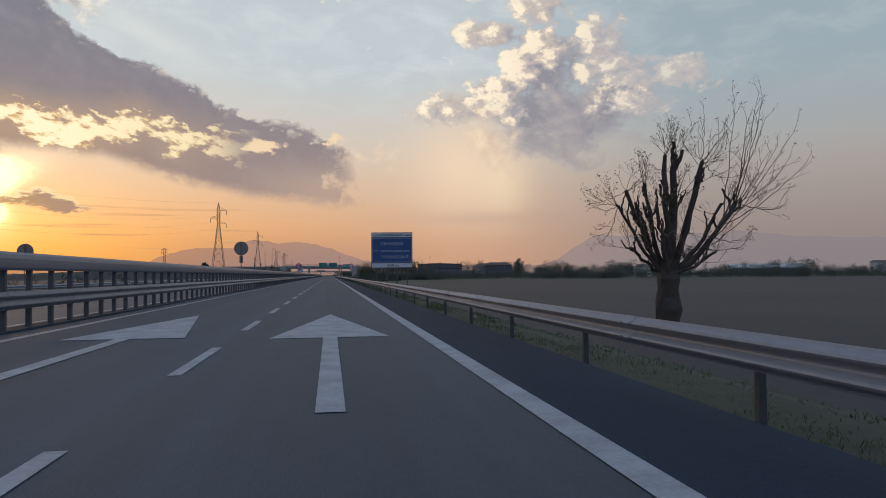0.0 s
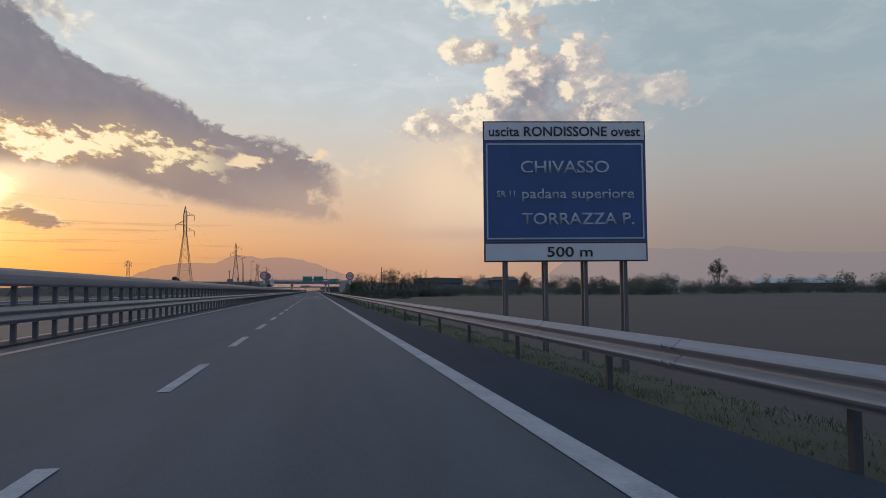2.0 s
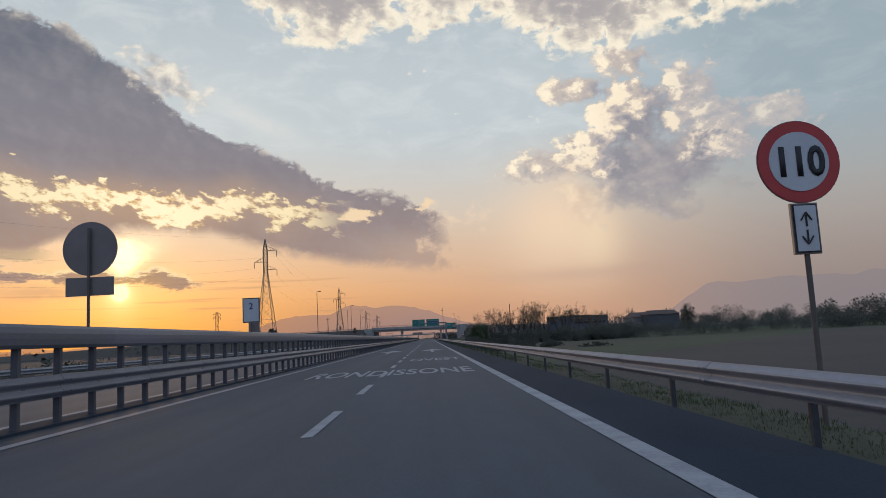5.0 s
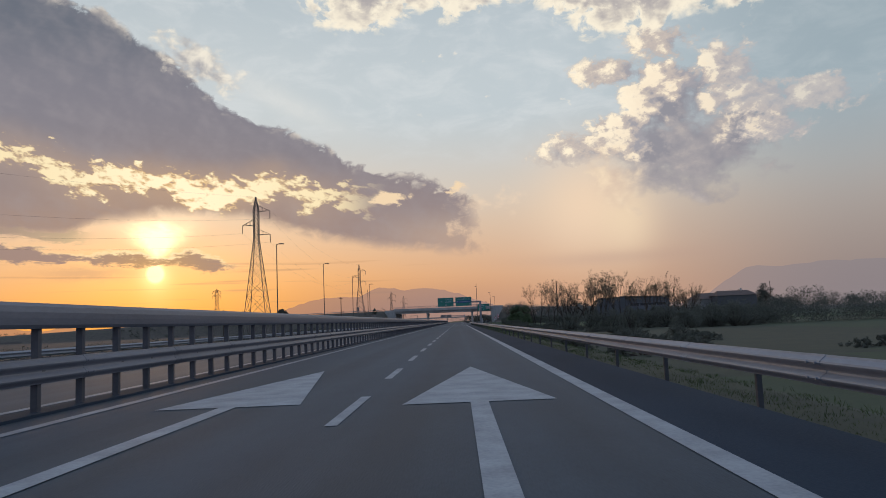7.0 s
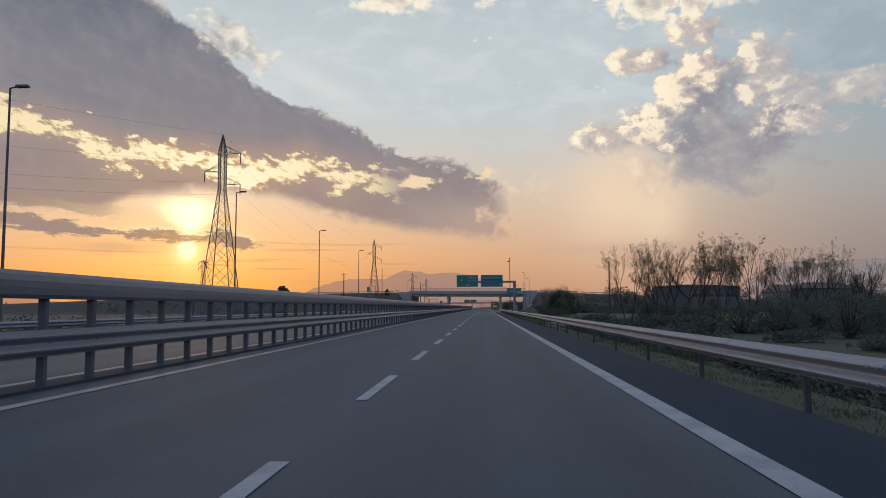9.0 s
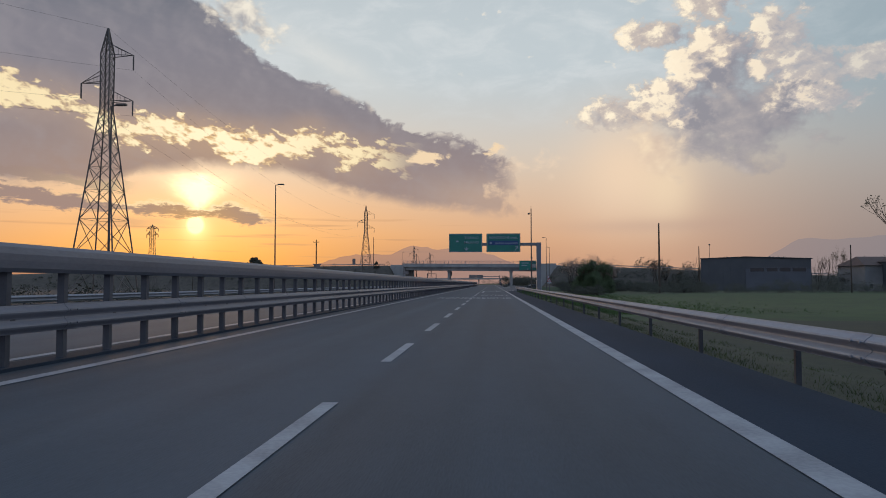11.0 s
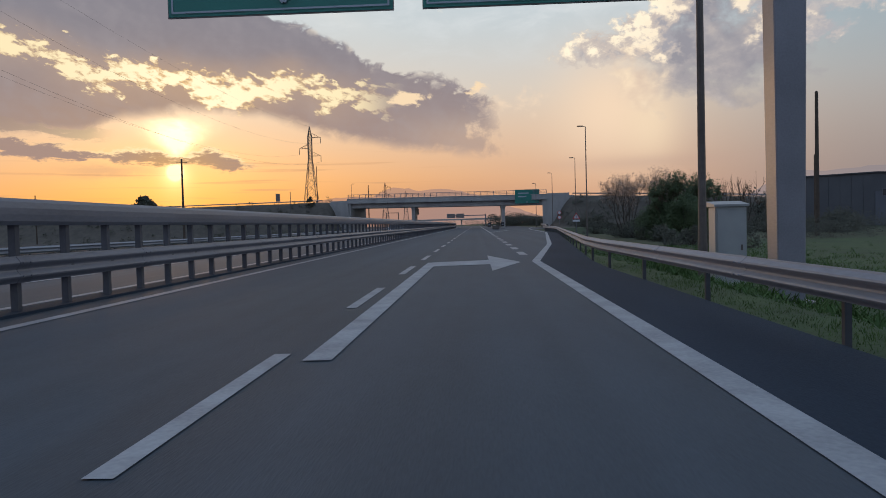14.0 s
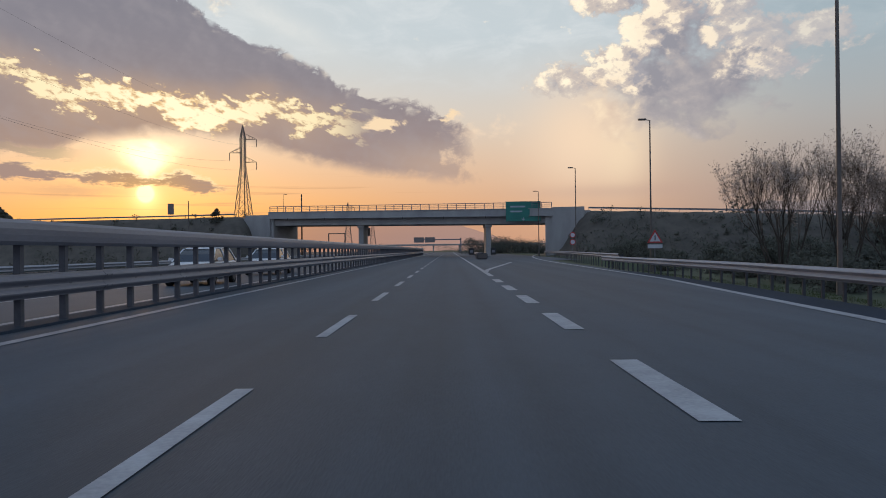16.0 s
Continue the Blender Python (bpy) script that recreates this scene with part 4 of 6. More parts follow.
for x0, w in ((-13.11, 4.85), (-7.61, 4.92)):
    x, z = x0 + w / 2, 5.87 + G0
    p = panel(gan, w, 2.68, x, z, GREEN, GREEN, y=-0.30, rim=0.05, name="sign_panel")
    bm = bmesh.new()
    hw = w / 2 - 0.07
    for a, b, c, d in ((x - hw, x + hw, z + 0.07, z + 0.11), (x - hw, x + hw, z + 2.57, z + 2.61), (x - hw, x - hw + 0.04, z + 0.11, z + 2.57), (x + hw - 0.04, x + hw, z + 0.11, z + 2.57)):
        box(bm, a, b, -0.33, -0.32, c, d)
    part("white_border", bm, LETTER, p)
    for bx in (x - 1.4, x + 1.4):
        part("bracket", block(bx - 0.06, bx + 0.06, -0.25, -0.18, z + 0.4, z + 2.3), STEEL, gan)
    if x0 < -10:
        words(p, "TORINO", x + 0.85, z + 1.90, 0.36, LETTER, y=-0.335, width=2.1)
        words(p, "MILANO", x + 0.85, z + 1.22, 0.36, LETTER, y=-0.335, width=2.15, bold=0.003)
        bars(p, x - 1.4, z + 1.45, 0.22, ((0, 0.35),), LETTER, y=-0.335)
        bm = bmesh.new()
        cx = x + 0.1
        tube(bm, (cx, -0.333, z + 0.75), (cx, -0.333, z + 0.3), 0.06, n=4)
        for q in (-1, 1):
            tube(bm, (cx + q * 0.3, -0.333, z + 0.6), (cx, -0.333, z + 0.22), 0.06, n=4)
        part("arrow", bm, LETTER, p)
    else:
        words(p, "RONDISSONE ovest", x, z + 1.93, 0.34, LETTER, y=-0.335, width=4.1)
        bp = part("blue_field", block(x - 2.2, x + 2.2, -0.338, -0.32, z + 0.98, z + 1.64), BLUE, p)
        words(bp, "padana superiore", x + 0.45, z + 1.17, 0.29, LETTER, y=-0.345, width=3.3)
        bars(bp, x - 2.0, z + 1.19, 0.24, ((0, 0.3),), LETTER, y=-0.345)
        bm = bmesh.new()
        cx = x + 2.0
        tube(bm, (cx - 0.3, -0.333, z + 0.25), (cx + 0.1, -0.333, z + 0.75), 0.06, n=4)
        tube(bm, (cx + 0.1, -0.333, z + 0.85), (cx + 0.1, -0.333, z + 0.4), 0.06, n=4)
        tube(bm, (cx + 0.15, -0.333, z + 0.8), (cx - 0.3, -0.333, z + 0.75), 0.06, n=4)
        part("arrow", bm, LETTER, p)

cab = thing("switch_cabinet", pose(6.93, 438.7, -0.68), "pale grey roadside switch cabinet behind the guardrail", "cabinet")
part("body", block(-0.42, 0.42, -0.3, 0.3, 0, 2.25, bevel=0.03), CABINET, cab)
cap = block(-0.47, 0.47, -0.36, 0.36, 2.24, 2.30)
for v in cap.verts:
    if v.co.z > 2.27:
        v.co.z += 0.10 if v.co.y > 0 else 0.0
part("cap", cap, CABINET, cab)
part("plinth", block(-0.45, 0.45, -0.33, 0.33, -0.15, 0.12), CONCRETE, cab)
part("door_lock", block(0.24, 0.29, -0.345, -0.32, 1.05, 1.2), DARK_STEEL, cab)
part("door", block(-0.36, 0.36, -0.325, -0.302, 0.15, 2.1), CABINET, cab)

# green sign on the bridge face
bs = thing("bridge_sign", pose(13.9, 614.0, 0), "green direction sign fixed to the overpass parapet", "road sign")
bp = panel(bs, 6.5, 3.7, 0, 6.5, GREEN, GREEN, rim=0.06, name="sign_panel")
bars(bp, -2.4, 9.1, 0.3, ((0, 2.8),), LETTER)
bars(bp, -2.4, 8.2, 0.3, ((0, 2.2),), LETTER)
bm = bmesh.new()
tube(bm, (0, -0.025, 7.2), (0, -0.025, 6.75), 0.07, n=4)
for q in (-1, 1):
    tube(bm, (q * 0.3, -0.025, 7.0), (0, -0.025, 6.65), 0.07, n=4)
part("arrow", bm, LETTER, bp)
for q in (-2, 0, 2):
    part("bracket", block(q - 0.08, q + 0.08, 0.05, 2.2, 7.6, 7.75), STEEL, bs)

# warning sign and small round signs by the ramp
ws = thing("warning_sign", pose(16.2, 536.0, land(16.2, 536)), "triangular warning sign with a plate below", "road sign")
z0 = 1.75 - land(16.2, 536)
part("pole", bar((0, 0.06, 0), (0, 0.06, z0 + 0.7), 0.035), STEEL, ws)
tri_red = bmesh.new()
f = [tri_red.verts.new(p) for p in ((-0.62, 0, z0 - 0.1), (0.62, 0, z0 - 0.1), (0, 0, z0 + 0.95))]
face = tri_red.faces.new(f)
r = bmesh.ops.extrude_face_region(tri_red, geom=[face])
for v in r["geom"]:
    if isinstance(v, bmesh.types.BMVert):
        v.co.y -= 0.02
bmesh.ops.recalc_face_normals(tri_red, faces=tri_red.faces[:])
tp = part("triangle", tri_red, RED, ws)
bm = bmesh.new()
face = bm.faces.new([bm.verts.new(p) for p in ((-0.44, -0.026, z0), (0.44, -0.026, z0), (0, -0.026, z0 + 0.74))])
part("white_field", bm, WHITE, tp)
part("symbol", block(-0.04, 0.04, -0.034, -0.028, z0 + 0.1, z0 + 0.5), BLACK, tp)
panel(ws, 1.2, 0.34, 0, z0 - 0.55, WHITE, BLACK, rim=0.02, name="plate")
rs = thing("ramp_sign", pose(21.2, 603.0, 0), "two small round signs on one pole by the abutment", "road sign")
part("pole", bar((0, 0.06, -1.2), (0, 0.06, 4.2), 0.04), STEEL, rs)
for z in (2.4, 3.6):
    dd = disc(rs, 0.5, z, RED, 0.0, "red_disc")
    disc(dd, 0.36, z, WHITE, -0.01, "white_disc")
m = thing("turned_sign", pose(-58.5, 630.0, land(-58.5, 630)), "dark square sign on the bank of the crossing road", "road sign", "signs turned away")
zs = 9.4 - land(-58.5, 630)
part("pole", bar((0, 0, -0.3), (0, 0, zs + 2.0), 0.06), DARK_STEEL, m)
part("plate", block(-0.65, 0.65, -0.1, -0.06, zs, zs + 2.3), SIGN_BACK, m)
m = thing("turned_sign", pose(-7.28, 387.0, 0), "small sign seen from its back above the median barrier", "road sign", "signs turned away")
part("pole", bar((0, 0, 1.8), (0, 0, 2.28), 0.025), DARK_STEEL, m)
part("plate", block(-0.2, 0.2, -0.05, -0.03, 2.0, 2.3), SIGN_BACK, m)
m = thing("turned_sign", pose(-26.5, 435.0, land(-26.5, 435)), "triangular road sign of the other carriageway seen from its back", "road sign", "signs turned away")
zt = 3.7 - land(-25.9, 435)
part("pole", bar((0, 0, -0.1), (0, 0, zt + 0.5), 0.045), DARK_STEEL, m)
bm = bmesh.new()
face = bm.faces.new([bm.verts.new(p) for p in ((-0.65, -0.06, zt + 0.5), (0.65, -0.06, zt + 0.5), (0, -0.06, zt - 0.6))])
r = bmesh.ops.extrude_face_region(bm, geom=[face])
for v in r["geom"]:
    if isinstance(v, bmesh.types.BMVert):
        v.co.y += 0.02
part("triangle", bm, SIGN_BACK, m)


# ---------------------------------------------------------------- lamps, masts and poles
def street_lamp(x, y, top, arm=1, cctv=False):
    z = land(x, y)
    m = thing("street_lamp", pose(x, y, z), "tall slender galvanised street lamp beside the motorway", "street lamp", "street lamps")
    h = top - z
    # Dark steel paints in the silhouette of the poles against the bright sky.
    part("pole", bar((0, 0, 0), (0, 0, h - 0.1), 0.105 if cctv else 0.085, 0.07 if cctv else 0.05, 10), DARK_STEEL, m)
    part("base_collar", bar((0, 0, 0), (0, 0, 0.9), 0.13, 0.12, 10), DARK_STEEL, m)
    if cctv:
        part("camera_arm", bar((0, 0, h - 0.9), (-0.3, 0, h - 0.7), 0.03), DARK_STEEL, m)
        part("camera_dome", block(-0.5, -0.2, -0.12, 0.12, h - 1.0, h - 0.72, bevel=0.05), DARK_STEEL, m)
        part("tip", bar((0, 0, h - 0.1), (0, 0, h + 0.3), 0.03), DARK_STEEL, m)
    else:
        part("arm", bar((0, 0, h - 0.12), (arm * 0.35, 0, h - 0.05), 0.04), DARK_STEEL, m)
        bm = block(min(0.3 * arm, 0.95 * arm), max(0.3 * arm, 0.95 * arm), -0.14, 0.14, h - 0.10, h + 0.03, bevel=0.03)
        part("lamp_head", bm, DARK_STEEL, m)


for x, y in ((-23.6, 303.3), (-23.6, 336.0), (-23.6, 370.5), (-24.2, 406.3)):
    street_lamp(x, y, 12.3)
street_lamp(5.70, 436.9, 12.6, cctv=True)
for x, y, z in ((12.9, 503.0, 12.3), (16.4, 537.8, 11.75), (16.1, 570.8, 11.6), (15.3, 602.3, 11.2)):
    street_lamp(x, y, z, arm=-1)
for x, y in ((-41.7, 660.0),):
    street_lamp(x, y, 15.8)


def utility_pole(x, y, top, arms=False, r=0.16):
    z = land(x, y)
    m = thing("utility_pole", pose(x, y, z), "dark wooden utility pole standing in the field", "utility pole", "utility poles")
    part("shaft", bar((0, 0, 0), (0, 0, top - z), r * 1.2, r * 0.8, 10), WOOD, m)
    if arms:
        part("cross_arm", block(-1.0, 1.0, -0.06, 0.06, top - z - 0.75, top - z - 0.6), WOOD, m)
        ins = part("insulator", bar((-0.9, 0, top - z - 0.6), (-0.9, 0, top - z - 0.4), 0.05), SIGN_BACK, m)
        repeat(ins, m, pose(1.8, 0, 0))
    part("cap", bar((0, 0, top - z), (0, 0, top - z + 0.12), r * 0.85, r * 0.3, 10), WOOD, m)


utility_pole(40.2, 505.4, 15.7, r=0.22)
utility_pole(-56.2, 554.8, 15.1, arms=True, r=0.2)
for x, y, z in ((-95.0, 500.0, 9.5), (-120.0, 610.0, 12.0), (65.0, 560.0, 12.8), (-60.2, 691.0, 24.6), (150.0, 560.0, 14.0), (92.0, 520.0, 11.0), (-33.0, 640.0, 14.0)):
    utility_pole(x, y, z)


def pylon(x, y, top, width, label, arms=((0.90, 1), (0.80, -1), (0.73, 1)), turn=0.0, arm_len=4.6):
    z = land(x, y)
    h = top - z
    m = thing("electricity_pylon", pose(x, y, z, 0, 0, turn), label, "pylon", "electricity pylons")

    def half(t):
        if t < 0.70:
            return width / 2 * (1 - t / 0.70) + 0.75 * (t / 0.70)
        if t < 0.9:
            return 0.75
        return 0.75 * (1 - t) / 0.1 + 0.06

    r = 0.13 * min(1.0, width / 7.0 + 0.1)
    cuts = [0.0]
    while cuts[-1] < 0.98:
        cuts.append(min(1.0, cuts[-1] + max(0.022, half(cuts[-1]) * 1.75 / h)))
    for sx in (-1, 1):
        for sy in (-1, 1):
            bm = bmesh.new()
            stops = (0.0, 0.70, 0.90, 1.0)
            for a, b in zip(stops, stops[1:]):
                tube(bm, (sx * half(a), sy * half(a), a * h), (sx * half(b), sy * half(b), b * h), r, r * 0.9, 5)
            part("leg", bm, DARK_STEEL, m)
    bm = bmesh.new()
    for a, b in zip(cuts, cuts[1:]):
        ha, hb = half(a), half(b)
        ca = [(-ha, -ha), (ha, -ha), (ha, ha), (-ha, ha)]
        cb = [(-hb, -hb), (hb, -hb), (hb, hb), (-hb, hb)]
        for k in range(4):
            n = (k + 1) % 4
            tube(bm, (*ca[k], a * h), (*cb[n], b * h), r * 0.5, n=4, caps=False)
            tube(bm, (*ca[n], a * h), (*cb[k], b * h), r * 0.5, n=4, caps=False)
            tube(bm, (*cb[k], b * h), (*cb[n], b * h), r * 0.3, n=4, caps=False)
    tagged(part("bracing", bm, DARK_STEEL, m), kind="stuff")
    tips = []
    for t, s in arms:
        zz = t * h
        tip = (s * arm_len, 0, zz - 0.2)
        bm = bmesh.new()
        hw = half(t)
        for sy in (-1, 1):
            tube(bm, (s * hw, sy * hw, zz - 0.2), tip, 0.08, 0.06, 5)
            tube(bm, (s * hw, sy * hw, zz + 1.7 * arm_len / 4.6), tip, 0.07, 0.06, 5)
            for q in (0.35, 0.65):
                lo = Vector((s * hw, sy * hw, zz - 0.2)).lerp(Vector(tip), q)
                hi = Vector((s * hw, sy * hw, zz + 1.7 * arm_len / 4.6)).lerp(Vector(tip), q)
                tube(bm, lo, hi, 0.04, n=4, caps=False)
        a = part("cross_arm", bm, DARK_STEEL, m)
        part("insulator", bar((tip[0], 0, tip[2]), (tip[0], 0, tip[2] - 2.6 * arm_len / 4.6), 0.13, n=6), DARK_STEEL, a)
        tips.append(Matrix.Translation((x, y, z)) @ Matrix.Rotation(radians(turn), 4, "Z") @ Vector((tip[0], 0, tip[2] - 2.6)))
    tips.append(Vector((x, y, top)))
    return tips


t1 = pylon(-66.0, 446.0, 45.2, 8.4, "tall lattice steel electricity pylon with three cross arms")
t2 = pylon(-70.0, 724.0, 44.6, 8.0, "distant lattice steel electricity pylon with three cross arms")
t0 = pylon(-185.0, 215.0, 44.0, 8.4, "lattice steel electricity pylon in the fields", turn=20.0)
pylon(-128.8, 593.0, 23.6, 3.2, "small lattice electricity pylon in the fields", arms=((0.95, 1), (0.95, -1), (0.86, 1), (0.86, -1)), arm_len=2.2)
for x, y, z in ((-73.0, 1000.0, 36.6), (-71.0, 1150.0, 36.8)):
    pylon(x, y, z, 7.0, "far lattice electricity pylon near the horizon")


def cable(a, b, sag, r=0.015):
    bm = bmesh.new()
    n = 18
    pts = []
    for i in range(n + 1):
        t = i / n
        p = a.lerp(b, t)
        p.z -= sag * 4 * t * (1 - t)
        pts.append(p)
    tube_path(bm, pts, r)
    o = part("power_cable", bm, CABLE)
    tagged(o, "thin sagging aluminium power cable between pylons", "cable", "power cables")


for i in range(4):
    cable(t0[i], t1[i], 9.0 if i < 3 else 6.0)
    cable(t1[i], t2[i], 9.0 if i < 3 else 6.0)


# ---------------------------------------------------------------- trees and shrubs
def grow(bm, twigs, rng, p, d, length, r, depth, spread_a, tips, up=0.12, kids=(2, 3), shrink=0.72, taper=0.86):
    """One limb and what branches from it."""
    steps = 3
    for i in range(steps):
        q = p + d * (length / steps)
        r2 = r * taper
        tube(bm if r > 0.03 else twigs, p, q, r, r2, 5 if r > 0.03 else 3, caps=False)
        p, r = q, r2
        d = (d + Vector((rng.uniform(-1, 1), rng.uniform(-1, 1), rng.uniform(-0.6, 1) + up)) * 0.14).normalized()
        if depth > 0 and i > 0 and rng.random() < 0.55:
            side = (d + Vector((rng.uniform(-1, 1), rng.uniform(-1, 1), rng.uniform(-0.3, 0.7))) * spread_a * 1.2).normalized()
            grow(bm, twigs, rng, p, side, length * shrink * 0.8, r * 0.55, depth - 1, spread_a, tips, up, kids, shrink, taper)
    if depth <= 0:
        tips.append((p, d))
        return
    for _ in range(rng.randint(*kids)):
        nd = (d + Vector((rng.uniform(-1, 1), rng.uniform(-1, 1), rng.uniform(-0.5, 0.8) + up)) * spread_a).normalized()
        grow(bm, twigs, rng, p, nd, length * shrink * rng.uniform(0.8, 1.15), r * (0.72 if taper < 0.9 else 0.78), depth - 1, spread_a, tips, up, kids, shrink, taper)


def leaf_quads(bm, rng, c, n, rad, size):
    for _ in range(n):
        v = Vector((rng.gauss(0, 1), rng.gauss(0, 1), rng.gauss(0, 1)))
        v *= min(1.0, 1.5 / max(v.length, 0.01))
        p = c + v * rad * 0.5
        a = Vector((rng.uniform(-1, 1), rng.uniform(-1, 1), rng.uniform(-1, 1))).normalized()
        b = a.orthogonal().normalized()
        s = size * rng.uniform(0.6, 1.4)
        w = [bm.verts.new(p + a * s), bm.verts.new(p + b * s * 0.55), bm.verts.new(p - a * s), bm.verts.new(p - b * s * 0.55)]
        bm.faces.new(w)


def bare_tree(x, y, height, seed, stems=4, depth=4, lean=0.5, buds=2, trunk=0.16, label="leafless tree with fine budding twigs", group="bare trees", name="bare_tree", foot=None, up=0.12, bud_size=0.06, taper=0.93, fork=0.55, bloom=None, reach=4.2):
    rng = random.Random(seed)
    z = land(x, y) if foot is None else foot
    m = thing(name, pose(x, y, z - 0.1), label, "tree", group)
    wood, twigs, leaves, tips = bmesh.new(), bmesh.new(), bmesh.new(), []
    length = height * 0.30
    for s in range(stems):
        a = s * math.tau / stems + rng.uniform(-0.5, 0.5)
        d = Vector((math.cos(a) * lean * rng.uniform(0.3, 1), math.sin(a) * lean * rng.uniform(0.3, 1), 1)).normalized()
        grow(wood, twigs, rng, Vector((math.cos(a) * 0.2, math.sin(a) * 0.2, 0)), d, length, trunk * rng.uniform(0.7, 1.1), depth, fork, tips, up, (1, 3) if taper > 0.9 else (2, 3), 0.74, taper)
    top = max((p.z for p, _ in tips), default=height)
    for b in (wood, twigs):
        for v in b.verts:
            v.co *= height / top
    wide = max(math.hypot(p.x, p.y) for p, _ in tips) * height / top
    slim = min(1.0, reach / wide)
    for b in (wood, twigs):
        for v in b.verts:
            v.co.x, v.co.y = v.co.x * slim, v.co.y * slim
    for p, d in tips:
        p = Vector((p.x * slim, p.y * slim, p.z))
        leaf_quads(leaves, rng, p * (height / top), buds, 0.22, bud_size * height / 9)
    part("trunk", wood, BARK, m)
    tagged(part("fine_branching", twigs, TWIG, m), kind="stuff")
    if leaves.verts:
        tagged(part("crown", leaves, bloom or BUD, m), kind="stuff")
    else:
        leaves.free()
    return m


def leafy(x, y, rx, ry, h, seed, mat, label, name="shrub", clumps=70, per=26, size=0.16, group="roadside shrubs", z=None, skirt=0.15, knee=0.35):
    """A shrub or tree in leaf: limbs and a crown of many small leaves with gaps and an uneven outline."""
    rng = random.Random(seed)
    z = land(x, y) if z is None else z
    m = thing(name, pose(x, y, z - 0.1), label, "shrub" if name == "shrub" else "tree", group)
    limbs, leaves = bmesh.new(), bmesh.new()
    for k in range(clumps):
        a, t = rng.uniform(0, math.tau), rng.random()
        zz = h * (skirt + (1 - skirt) * t)
        wid = math.sqrt(max(0.05, 1 - ((max(t, knee) - knee) / (1 - knee)) ** 2)) * rng.uniform(0.25, 1.0) * (0.75 + 0.35 * noise.noise(Vector((a * 1.3, t * 3, seed))))
        c = Vector((math.cos(a) * rx * wid, math.sin(a) * ry * wid, zz * rng.uniform(0.88, 1.06)))
        leaf_quads(leaves, rng, c, per, min(rx, h) * 0.24, size)
        if k % 4 == 0:
            tube(limbs, (c.x * 0.1, c.y * 0.1, 0), c, 0.05 + 0.01 * h, 0.015, 4, caps=False)
    part("trunk", limbs, BARK, m)
    tagged(part("crown", leaves, mat, m), kind="stuff")
    return m


